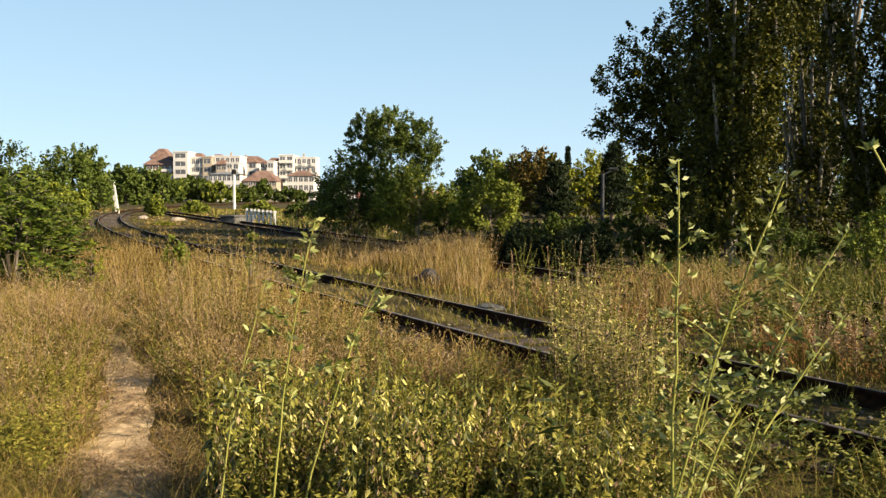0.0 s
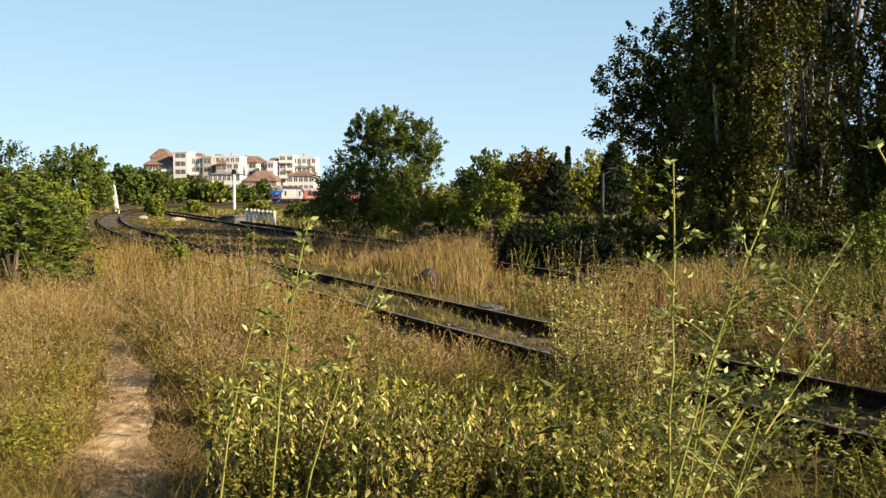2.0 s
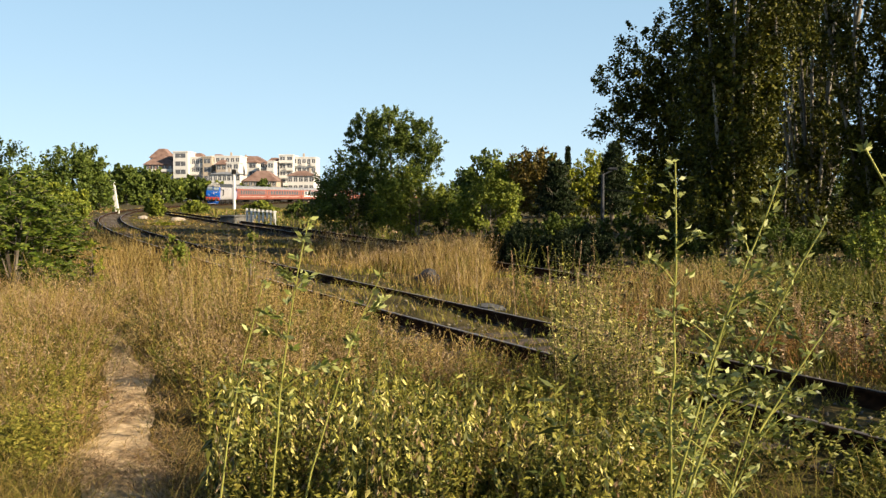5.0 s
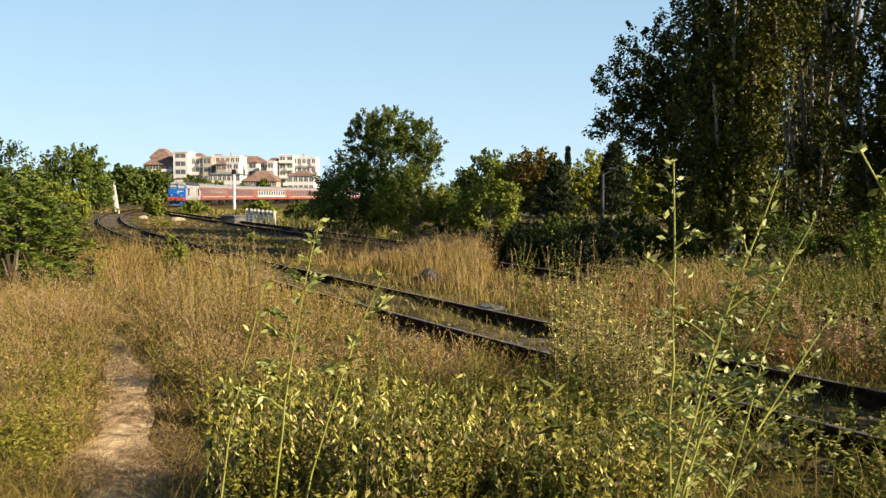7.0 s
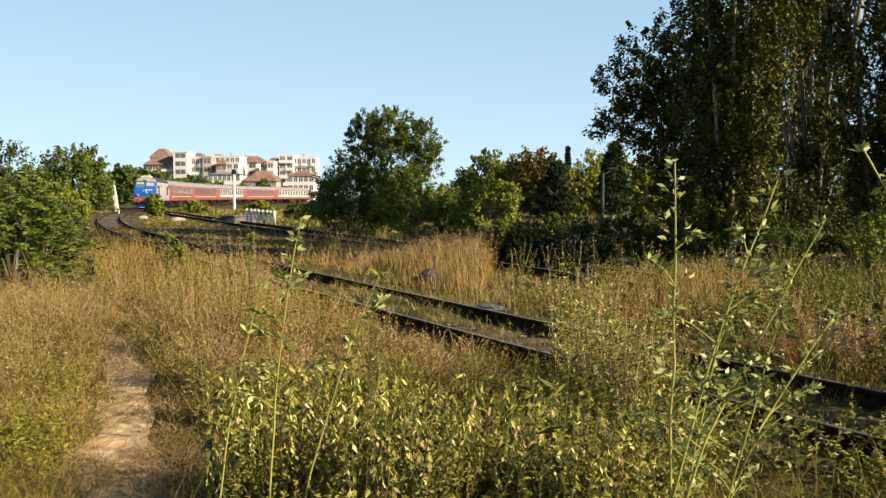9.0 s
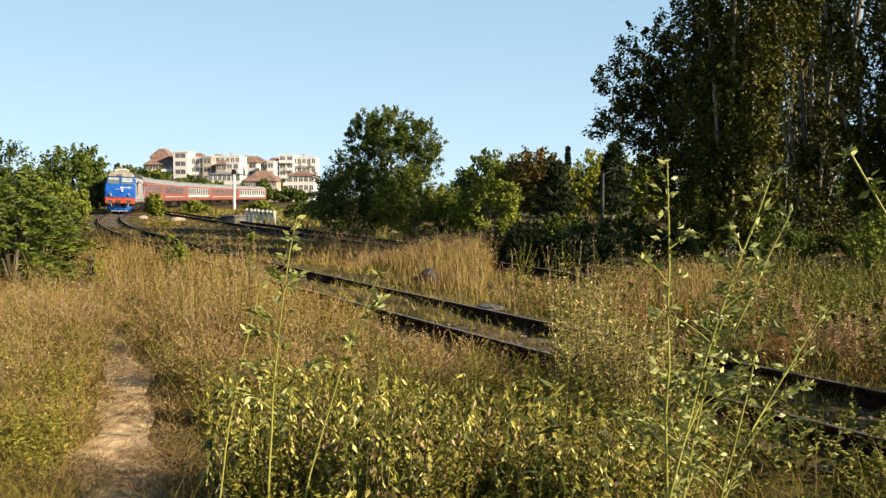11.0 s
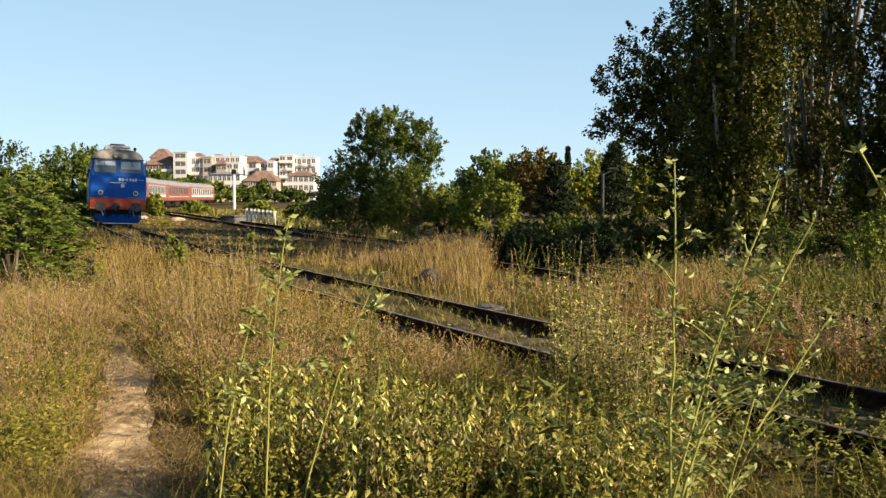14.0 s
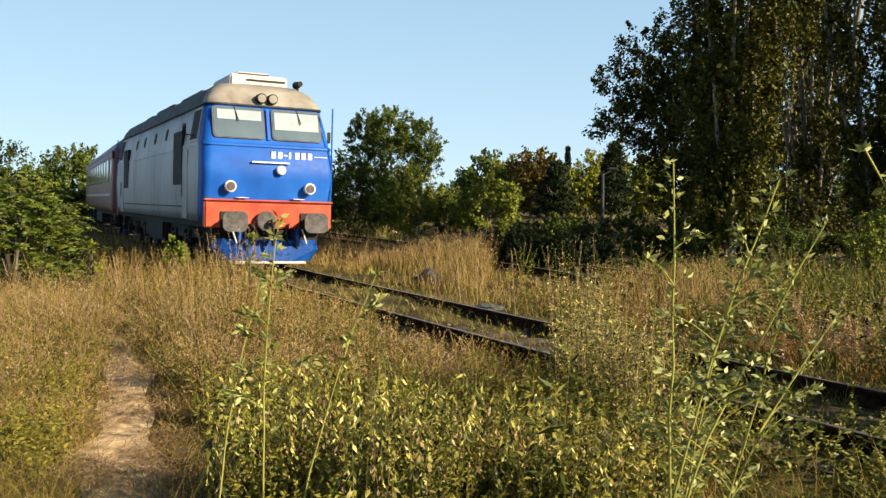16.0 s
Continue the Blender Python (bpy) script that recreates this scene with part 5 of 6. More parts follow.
def build_loco():
    """Six-axle diesel: y forward, rail tops at z = 0, origin at its middle."""
    loco = thing("diesel_locomotive", Matrix(), "blue and grey diesel locomotive with red buffer beam", "locomotive")
    H = 7.9
    front = lambda x, y, z: 1 if abs(y) > H - 0.75 else 0
    part("body", loft([(1.02, 1.40, H - 0.10, 0.12), (1.20, 1.43, H - 0.06, 0.14), (1.48, 1.44, H - 0.02, 0.16), (1.95, 1.45, H + 0.08, 0.18), (2.12, 1.45, H + 0.09, 0.18), (2.25, 1.45, H + 0.07, 0.18), (2.66, 1.43, H - 0.04, 0.2), (2.74, 1.42, H - 0.10, 0.2),
                       (3.10, 1.37, H - 0.22, 0.22), (3.58, 1.28, H - 0.38, 0.26)], front), [M_LOCOGREY, M_BLUE], loco, "dusty grey sides with blue cab ends")
    roofp = lambda x, y, z: 1 if abs(y) > H - 1.0 else 0
    part("roof", loft([(3.582, 1.30, H - 0.36, 0.26), (3.75, 1.25, H - 0.45, 0.3), (3.95, 1.12, H - 0.62, 0.34), (4.09, 0.90, H - 0.88, 0.4), (4.16, 0.55, H - 1.3, 0.4), (4.18, 0.15, H - 2.0, 0.1)], roofp, True, False), [M_SLATE, M_CREAM], loco, "sooty cream and slate roof")
    part("gutter", loft([(3.555, 1.315, H - 0.34, 0.26), (3.60, 1.315, H - 0.345, 0.26)], lambda x, y, z: 0), M_SLATE, loco)
    part("waist_band", loft([(2.66, 1.445, H - 0.015, 0.2), (2.70, 1.448, H - 0.012, 0.2), (2.73, 1.44, H - 0.06, 0.2)], lambda x, y, z: 1 if abs(y) > H - 0.75 else 0, False, False), [M_LOCOGREY, M_BLUE], loco)
    # roof boxes and horn
    for y0, y1, w, z in ((5.0, 6.85, 0.66, 4.34), (5.3, 6.3, 0.40, 4.47), (1.0, 3.8, 0.72, 4.27), (-3.2, -0.2, 0.75, 4.27), (-6.4, -5.0, 0.62, 4.32)):
        part("roof_box", box(-w, w, y0, y1, 3.95, z, 0.04), M_COACHGREY if y0 > 4.5 else M_SLATE, loco)
    for y0, x0, x1, z in ((6.86, -0.60, 0.30, 4.22), (6.31, -0.36, 0.36, 4.42)):
        part("roof_grille", box(x0, x1, y0 - 0.03, y0 + 0.012, z - 0.018, z + 0.018, 0.004), M_BLACK, loco)
    part("horn", cyl(0.06, 0.34, pose(-0.88, 6.95, 4.19, 90, 0, 0), 14, 0.09), M_BLACK, loco)
    part("horn_bracket", box(-0.91, -0.85, 6.85, 6.91, 3.93, 4.16), M_BLACK, loco)
    for e in (1, -1):
        turn = pose(0, 0, 0, 0, 0, 0 if e > 0 else 180)
        # windscreens: the face leans back 0.28 m over 0.9 m
        lean = pose(0, 0, 0, math.degrees(math.atan2(0.27, 0.84)), 0, 0)
        for sx in (-1, 1):
            base = turn @ Matrix.Translation((sx * 0.645, H - 0.235, 3.165)) @ lean
            fr = part("windscreen", pane(0.565, 0.36, 0.09, 0.03), M_STEEL, loco, at=base)
            part("glass", pane(0.54, 0.338, 0.08, 0.012), M_GLASS, fr, at=pose(0, 0.026, 0))
            part("sun_blind", box(-0.50, 0.46 if sx > 0 else 0.5, 0.040, 0.044, (0.06 if sx > 0 else -0.12), 0.29, 0.002), M_BLIND, fr, "pale lowered sun blind")
            part("wiper", cyl(0.012, 0.36, pose(0.05 * sx, 0.055, 0.2, 8, 12, 0), 8), M_BLACK, fr)
            lamp = part("headlight", cyl(0.125, 0.16, turn @ pose(sx * 0.875, H + 0.11, 1.79, 90, 0, 0), 24, 0.115, 0.012), M_WHITE, loco, "round white-rimmed headlight")
            part("lens", cyl(0.092, 0.02, turn @ pose(sx * 0.875, H + 0.195, 1.79, 90, 0, 0), 20), M_STEEL, lamp)
            up = part("marker_light", cyl(0.115, 0.22, turn @ pose(sx * 0.125, H - 0.40, 3.74, 90, 0, 0), 24, 0.11, 0.01), M_BLACK, loco)
            part("lens", cyl(0.09, 0.02, turn @ pose(sx * 0.125, H - 0.285, 3.74, 90, 0, 0), 20), M_CREAM, up, "dull round lamp glass")
            if sx < 0:
                rail = part("handrail", cyl(0.018, 2.1, turn @ pose(sx * 1.40, H + 0.02, 2.55), 8), M_BLUE, loco)
                part("bracket", box(-0.02, 0.02, -0.08, 0.01, -0.02, 0.02, 0.004), M_BLUE, rail, at=turn @ pose(sx * 1.40, H + 0.02, 1.8))
            part("step_plate", box(sx * 0.62 - 0.13, sx * 0.62 + 0.13, 0.02, 0.20, 1.545, 1.56, 0.003), M_WHITE, loco, at=turn @ pose(0, H, 0))
            part("mirror", box(sx * 1.66 - 0.04, sx * 1.66 + 0.04, H - 1.0, H - 0.97, 2.9, 3.15, 0.01), M_BLACK, loco, at=turn)
            part("mirror_arm", cyl(0.012, 0.3, turn @ pose(sx * 1.52, H - 0.98, 2.9, 0, 90, 0), 6), M_BLACK, loco)
            # cab side window, door, louvre
            m2 = turn @ Matrix.Translation((sx * 1.342, H - 1.2, 3.14)) @ pose(0, 0, 0, 0, 0, -90 * sx)
            sw = part("side_window", pane(0.46, 0.38, 0.06, 0.03), M_COACHGREY, loco, "pale-framed sliding cab window", at=m2 @ pose(0, 0, 0, 9.5, 0, 0))
            for dx in (-0.21, 0.21):
                part("glass", pane(0.185, 0.33, 0.03, 0.01), M_BLACK, sw, at=pose(dx, 0.028, 0))
        part("centre_bar", box(-0.035, 0.035, -0.01, 0.02, -0.36, 0.36, 0.008), M_BLUE, loco, at=turn @ Matrix.Translation((0, H - 0.215, 3.165)) @ lean)
        part("handle_bar", box(-0.42, 0.42, H + 0.10, H + 0.125, 2.31, 2.345, 0.006), M_WHITE, loco, "white horizontal grab bar", at=turn)
        for sx in (-0.4, 0.4):
            part("bar_bracket", box(sx - 0.015, sx + 0.015, H - 0.01, H + 0.11, 2.31, 2.34, 0.004), M_WHITE, loco, at=turn)
        lamp = part("centre_lamp", cyl(0.10, 0.14, turn @ pose(-0.22, H + 0.13, 2.17, 90, 0, 0), 20, 0.09, 0.01), M_WHITE, loco)
        part("lens", cyl(0.06, 0.02, turn @ pose(-0.22, H + 0.205, 2.17, 90, 0, 0), 16), M_LENS, lamp)
        # running number as plain bars
        for i, (dx, hh) in enumerate(((0.0, 0.15), (0.145, 0.15), (0.275, 0.03), (0.39, 0.15), (0.53, 0.15), (0.675, 0.15), (0.82, 0.15))):
            part("number_bar", box(-0.03 - dx - (0.10 if i != 3 else 0.05), -0.03 - dx, H - 0.02, H + 0.022, 2.50 - hh / 2, 2.50 + hh / 2, 0.003), M_WHITE, loco, at=turn)
        part("stripe", box(-1.30, -1.00, H - 0.02, H + 0.018, 2.49, 2.51, 0.001), M_WHITE, loco, at=turn)
        # red beam, buffers, coupling, plough
        part("buffer_beam", box(-1.40, 1.40, H - 0.12, H + 0.10, 0.90, 1.475, 0.03), M_REDPAINT, loco, "bright red buffer beam", at=turn)
        part("beam_lip", box(-1.42, 1.42, H - 0.05, H + 0.14, 1.478, 1.515, 0.01), M_REDPAINT, loco, at=turn)
        for sx in (-1, 1):
            b = new("buffer_pair")
            b.parent = loco
            b.matrix_basis = turn
            buffer_set(b, sx, H + 0.10, 0.262)
        hook = part("draw_hook", box(-0.06, 0.06, H + 0.1, H + 0.42, 0.98, 1.10, 0.025), M_BLACK, loco, at=turn)
        part("coupling_link", cyl(0.035, 0.5, turn @ pose(0.0, H + 0.40, 0.78, 8, 0, 0), 10), M_BLACK, hook)
        part("coupling_screw", cyl(0.07, 0.22, turn @ pose(0.0, H + 0.37, 0.72, 0, 90, 0), 12), M_BLACK, hook)
        part("coupler_cover", cyl(0.22, 0.10, turn @ pose(0.10, H + 0.20, 1.06, 90, 0, 0), 18, bevel=0.02), M_STEEL, loco)
        for sx, ln in ((-0.62, 0.55), (-0.42, 0.42), (0.42, 0.5), (0.56, 0.62), (0.66, 0.45)):
            t = np.linspace(0, 1, 10)
            P = np.stack([sx + 0.10 * np.sin(t * 3.1) * (1 if sx < 0 else -1), H + 0.12 + 0.16 * np.sin(t * 3.1), 1.0 - ln * t], -1)
            V, q = tube(P, np.full(10, 0.026), 7)
            part("brake_hose", np_mesh("brake_hose", V, [q], M_BLACK, True), None, loco, at=turn)
        bm = bmesh.new()
        pl = [(-1.22, -0.25), (-1.05, 0.02), (-0.5, 0.26), (0.5, 0.26), (1.05, 0.02), (1.22, -0.25)]
        tops = [bm.verts.new((x * 0.93, H - 0.06 + y * 0.7, 0.66)) for x, y in pl]
        mids = [bm.verts.new((x * 1.0, H - 0.02 + y * 0.85, 0.45)) for x, y in pl]
        lows = [bm.verts.new((x * 0.86, H + 0.02 + y, 0.20)) for x, y in pl]
        for a, b in ((tops, mids), (mids, lows)):
            for i in range(5):
                bm.faces.new((a[i], b[i], b[i + 1], a[i + 1]))
        bmesh.ops.solidify(bm, geom=bm.faces[:], thickness=0.03)
        part("snow_plough", bm, M_BLUE, loco, "blue snow plough below the buffers", at=turn)
        # black box added behind the plough in place of the shaded gap
        part("headstock_plate", box(-1.2, 1.2, H - 0.5, H - 0.25, 0.45, 0.92, 0.02), M_BLACK, loco, at=turn)
        for sx in (-0.62, 0.62):
            part("plough_bracket", box(sx - 0.05, sx + 0.05, H - 0.25, H + 0.10, 0.60, 0.92, 0.01), M_BLUE, loco, at=turn)
            part("shunter_handle", cyl(0.016, 0.34, turn @ pose(sx * 1.25, H + 0.14, 0.74, 0, 20, 0), 8), M_WHITE, loco)
        part("plough_edge", box(-0.78, 0.78, H + 0.10, H + 0.31, 0.15, 0.20, 0.01), M_COACHGREY, loco, "pale worn plough edge", at=turn)
    # engine-room details on both sides
    for sx in (-1, 1):
        r90 = pose(0, 0, 0, 0, 0, -90 * sx)
        for y in (4.95, -4.95):
            lv = part("louvre", box(-0.58, 0.58, -0.08, 0.012, -0.63, 0.63, 0.01), M_BLACK, loco, at=Matrix.Translation((sx * 1.452, y, 2.46)) @ r90)
            for i in range(11):
                part("slat", box(-0.54, 0.54, 0.008, 0.018, -0.57 + i * 0.112, -0.53 + i * 0.112, 0.004), M_BLACK, lv)
        for y in (2.75, 0.83, -1.2, -2.9):
            pw = part("porthole", pane(0.13, 0.16, 0.125, 0.03), M_STEEL, loco, at=Matrix.Translation((sx * 1.348, y, 3.15)) @ r90 @ pose(0, 0, 0, 9.5, 0, 0))
            part("glass", pane(0.10, 0.13, 0.095, 0.01), M_SLATE, pw, at=pose(0, 0.026, 0))
        part("rubbing_strip", box(-5.6, 5.6, -0.01, 0.012, -0.02, 0.02, 0.003), M_STEEL, loco, at=Matrix.Translation((sx * 1.440, 0, 1.32)) @ r90)
        for y in (6.35, -6.35):
            d = part("cab_door", box(-0.32, 0.32, -0.01, 0.008, -0.95, 0.62, 0.01), M_LOCOGREY, loco, at=Matrix.Translation((sx * 1.447, y * 0.93, 2.0)) @ r90)
            part("door_handle", cyl(0.012, 0.5, pose(0.25, 0.03, -0.2), 6), M_STEEL, d)
            for k in range(3):
                part("step", box(sx * 1.28 - 0.12, sx * 1.28 + 0.12, y * 0.93 - 0.25, y * 0.93 + 0.25, 0.35 + 0.24 * k, 0.38 + 0.24 * k, 0.005), M_BLACK, loco)
    part("fuel_tank", box(-1.25, 1.25, -1.6, 1.6, 0.35, 1.05, 0.08), M_BLACK, loco)
    part("underframe", box(-1.30, 1.30, -7.6, 7.6, 0.88, 1.04, 0.02), M_BLACK, loco)
    bogie(loco, 4.5, 3, 1.9, 0.55)
    bogie(loco, -4.5, 3, 1.9, 0.55)
    return loco


def build_coach(banded, label):
    """Long-distance coach with a row of windows; y forward."""
    c = thing("passenger_coach", Matrix(), label, "railway coach", "coaches of the train")
    H = 12.1
    part("body", loft([(0.95, 1.36, H - 0.05, 0.1), (1.15, 1.41, H, 0.12), (2.0, 1.42, H, 0.12), (2.95, 1.41, H, 0.12), (3.35, 1.34, H - 0.02, 0.14)], lambda x, y, z: 0), M_COACHRED, c, "faded red coach side")
    part("roof", loft([(3.352, 1.36, H, 0.14), (3.6, 1.22, H - 0.03, 0.2), (3.85, 0.9, H - 0.1, 0.3), (4.0, 0.45, H - 0.25, 0.3), (4.03, 0.1, H - 0.6, 0.08)], lambda x, y, z: 0, True, False), M_COACHROOF, c, "dull grey coach roof")
    for sx in (-1, 1):
        r90 = pose(0, 0, 0, 0, 0, -90 * sx)
        if banded:
            part("band", box(-10.4, 10.4, -0.01, 0.010, -0.16, 0.16, 0.002), M_WHITE, c, "white band below the windows", at=Matrix.Translation((sx * 1.417, 0, 1.75)) @ r90)
        else:
            part("band", box(-10.4, 10.4, -0.01, 0.010, -0.05, 0.05, 0.002), M_COACHGREY, c, at=Matrix.Translation((sx * 1.417, 0, 1.62)) @ r90)
        part("window_band", box(-10.2, 10.2, -0.01, 0.008, -0.52, 0.52, 0.002), M_COACHGREY if banded else M_COACHRED, c, at=Matrix.Translation((sx * 1.412, 0, 2.58)) @ r90)
        for i in range(11):
            w = part("window", pane(0.62, 0.46, 0.08, 0.02), M_STEEL, c, at=Matrix.Translation((sx * 1.412, -9.25 + i * 1.85, 2.58)) @ r90)
            part("glass", pane(0.57, 0.41, 0.06, 0.01), M_GLASS, w, at=pose(0, 0.018, 0))
        for y in (11.3, -11.3):
            d = part("door", box(-0.42, 0.42, -0.01, 0.014, -1.1, 1.1, 0.01), M_COACHRED, c, at=Matrix.Translation((sx * 1.412, y, 2.15)) @ r90)
            part("door_glass", pane(0.24, 0.38, 0.06, 0.01), M_GLASS, d, at=pose(0, 0.012, 0.42))
            part("footstep", box(sx * 1.35 - 0.15, sx * 1.35 + 0.15, y - 0.4, y + 0.4, 0.5, 0.54, 0.006), M_BLACK, c)
    for e in (1, -1):
        t = pose(0, 0, 0, 0, 0, 0 if e > 0 else 180)
        part("gangway", box(-0.6, 0.6, H - 0.05, H + 0.42, 1.05, 3.25, 0.06), M_BLACK, c, "black rubber gangway bellows", at=t)
        for sx in (-1, 1):
            part("buffer", cyl(0.10, 0.42, t @ pose(sx * 0.875, H + 0.2, 1.05, 90, 0, 0), 14), M_BLACK, c)
    for i in range(6):
        part("roof_vent", box(-0.22, 0.22, -9 + i * 3.6 - 0.25, -9 + i * 3.6 + 0.25, 3.98, 4.12, 0.03), M_COACHROOF, c)
    part("underframe", box(-1.2, 1.2, -11.9, 11.9, 0.82, 0.97, 0.02), M_BLACK, c)
    part("equipment_box", box(-1.25, 1.25, -2.4, 2.4, 0.35, 0.85, 0.05), M_BLACK, c)
    bogie(c, 8.6, 2, 2.5, 0.46)
    bogie(c, -8.6, 2, 2.5, 0.46)
    return c


# ---- lineside things ----
def build_posts():
    t = thing("signal_post", pose(px(415, 130), 130, -0.25), "white signal post with dark lamp head", "signal")
    part("mast", cyl(0.21, 5.2, pose(0, 0, 2.6), 10, 0.17), M_WHITECON, t)
    part("lamp_head", box(-0.3, 0.3, -0.22, 0.22, 4.95, 5.65, 0.06), M_BLACK, t, "dark signal lamp head")
    part("hood", box(-0.25, 0.25, -0.45, -0.2, 5.35, 5.45, 0.02), M_BLACK, t)
    t = thing("marker_post", pose(px(208.5, 100), 100, -0.25, 0, -8, 0), "leaning whitewashed concrete post", "post")
    part("shaft", box(-0.2, 0.2, -0.15, 0.15, 0, 3.6, 0.03), M_WHITECON, t)
    part("cap", box(-0.22, 0.22, -0.17, 0.17, 3.6, 3.68, 0.02), M_WHITECON, t)
    D = 48.0
    t = thing("street_lamp", pose(px(1066, D), D, -0.25), "grey metal lamp post among pines", "lamp post")
    part("pole", cyl(0.10, 3.05, pose(0, 0, 1.52), 12, 0.08), M_SLATE, t)
    part("arm", cyl(0.035, 0.7, pose(0.25, 0, 3.1, 0, 65, 0), 8), M_SLATE, t)
    part("lamp_head", box(0.25, 0.75, -0.12, 0.12, 3.22, 3.36, 0.05), M_SLATE, t)
    # wire to the right
    a, b = Vector((px(1066, D), D, 2.0)), Vector((px(1640, 34), 34, 1.75))
    P = np.array([tuple(a.lerp(b, i / 20) - Vector((0, 0, 0.35 * 4 * (i / 20) * (1 - i / 20)))) for i in range(21)])
    V, q = tube(P, np.full(21, 0.022), 5)
    tagged(new("wire", np_mesh("wire", V, [q], M_BLACK, True)), "thin dark overhead wire", "wire")


def build_fence():
    D = 62.0
    slat = mesh_of("slat", box(-0.075, 0.075, -0.03, 0.03, 0.0, 1.06, 0.012), M_WHITECON)
    t = thing("palisade_fence", pose(px(437, D), D, -0.2), "short white palisade fence of concrete slats", "fence")
    for i in range(8):
        part("slat", slat, None, t, at=pose(0.02 + i * 0.295, -i * 0.16, -0.02 - 0.02 * i + 0.0, 0, random.uniform(-2, 2), 0))
    for z in (0.25, 0.8):
        bm = bmesh.new()
        bm_box(bm, -0.05, 2.45, 0.03, 0.08, z, z + 0.06, 0, 0.01)
        bmesh.ops.transform(bm, matrix=pose(0, 0, 0, 0, 0, -28), verts=bm.verts)
        part("rail", bm, M_WHITECON, t)
    # shade on this block is put into its weathered concrete colour
    t = thing("concrete_block", pose(px(421, 64), 64, -0.25, 0, 0, -24), "weathered concrete platform end, shade in its colour", "platform")
    part("body", box(-0.62, 0.62, -1.2, 1.2, 0, 0.50, 0.05), M_CONCRETE, t)
    part("slab", box(-0.70, 0.70, -1.28, 1.28, 0.50, 0.60, 0.03), M_CONCRETE, t, "concrete top slab, shade in its colour")


def rock(name, x, y, sx, sy, sz, mt, seed, label, category):
    rng = np.random.default_rng(seed)
    bm = bmesh.new()
    bmesh.ops.create_icosphere(bm, subdivisions=3, radius=1)
    for v in bm.verts:
        k = 1 + 0.25 * noise.noise(v.co * 1.7 + Vector((seed, 0, 0))) + 0.1 * noise.noise(v.co * 5 + Vector((0, seed, 0)))
        v.co = Vector((v.co.x * sx * k, v.co.y * sy * k, v.co.z * sz * k))
    ob = new(name, mesh_of(name, bm, mt))
    ob.matrix_basis = pose(x, y, float(ground_z(x, y)) + sz * 0.3, 0, 0, float(rng.uniform(0, 360)))
    return tagged(ob, label, category)


def build_rocks():
    rock("spoil_mound", px(758, 19), 19.0, 0.26, 0.26, 0.28, M_TAR, 3, "small dark heap of spoil beside the track", "heap")
    rock("stone", px(1093, 5.9), 5.9, 0.11, 0.07, 0.05, M_WHITECON, 8, "small pale stone among the weeds", "stone")
    rock("stone", px(868, 14.6), 14.6, 0.28, 0.16, 0.06, M_CONCRETE, 9, "flat grey stone between the rails", "stone")
    rock("stone", px(253, 78), 78, 0.6, 0.4, 0.2, M_BEIGE, 5, "pale stone on the bank", "stone")
    rock("stone", px(315, 72), 72, 0.6, 0.35, 0.2, M_BEIGE, 6, "pale stone on the bank", "stone")


# ---- the town ----
def block(u0, u1, v_top, v_base, depth, deep, wall, roof, storeys, bays, seed, label, roof_h=0.0, balconies=False):
    """A block of flats: walls with dark windows that include recess shade, a roof or parapet, and balconies."""
    rng = random.Random(seed)
    x0, x1 = px(u0, depth), px(u1, depth)
    w, h = x1 - x0, EYE - (v_top - 349) / F_PX * depth + 0.25
    t = thing("apartment_building", pose((x0 + x1) / 2, depth, -0.25), label, "apartment building", "town blocks")
    part("wall", box(-w / 2, w / 2, 0, deep, 0, h - roof_h, 0.05), wall, t)
    if roof_h:
        bm = bmesh.new()
        z0, o = h - roof_h, 0.6
        c = [bm.verts.new(p) for p in ((-w / 2 - o, -o, z0), (w / 2 + o, -o, z0), (w / 2 + o, deep + o, z0), (-w / 2 - o, deep + o, z0))]
        i = min(w, deep) * 0.35
        d = [bm.verts.new(p) for p in ((-w / 2 + i, i, h), (w / 2 - i, i, h), (w / 2 - i, deep - i, h), (-w / 2 + i, deep - i, h))]
        for k in range(4):
            bm.faces.new((c[k], c[(k + 1) % 4], d[(k + 1) % 4], d[k]))
        bm.faces.new(d)
        bm.faces.new(list(reversed(c)))
        part("roof", bm, roof, t)
    else:
        part("roof", box(-w / 2 - 0.2, w / 2 + 0.2, -0.2, deep + 0.2, h, h + 0.5, 0.05), wall, t)
    sh = (h - roof_h) / storeys
    for s in range(storeys):
        for b in range(bays):
            x = -w / 2 + w * (b + 0.5) / bays
            ww = w / bays * 0.34
            z = s * sh + sh * 0.32
            # large dark panes: windows, with the shade of balcony recesses in their colour
            wd = part("window", box(x - ww, x + ww, -0.06, 0.10, z, z + sh * 0.55, 0.02), M_WINDOW_AND_RECESS, t)
            part("frame", box(x - 0.05, x + 0.05, -0.12, -0.03, z, z + sh * 0.48, 0.01), M_WHITE, wd)
            if balconies and rng.random() < 0.6:
                part("balcony", box(x - ww * 1.5, x + ww * 1.5, -1.3, 0.0, z - sh * 0.3, z + sh * 0.08, 0.04), M_PLASTER, t)
    for k in range(1 if bays > 4 else 0):
        part("chimney", box(-0.4, 0.4, -0.4, 0.4, 0, 2.2, 0.05), M_BEIGE, t, at=pose(rng.uniform(-w * .3, w * .3), deep * 0.5, h - roof_h * 0.5))
    return t


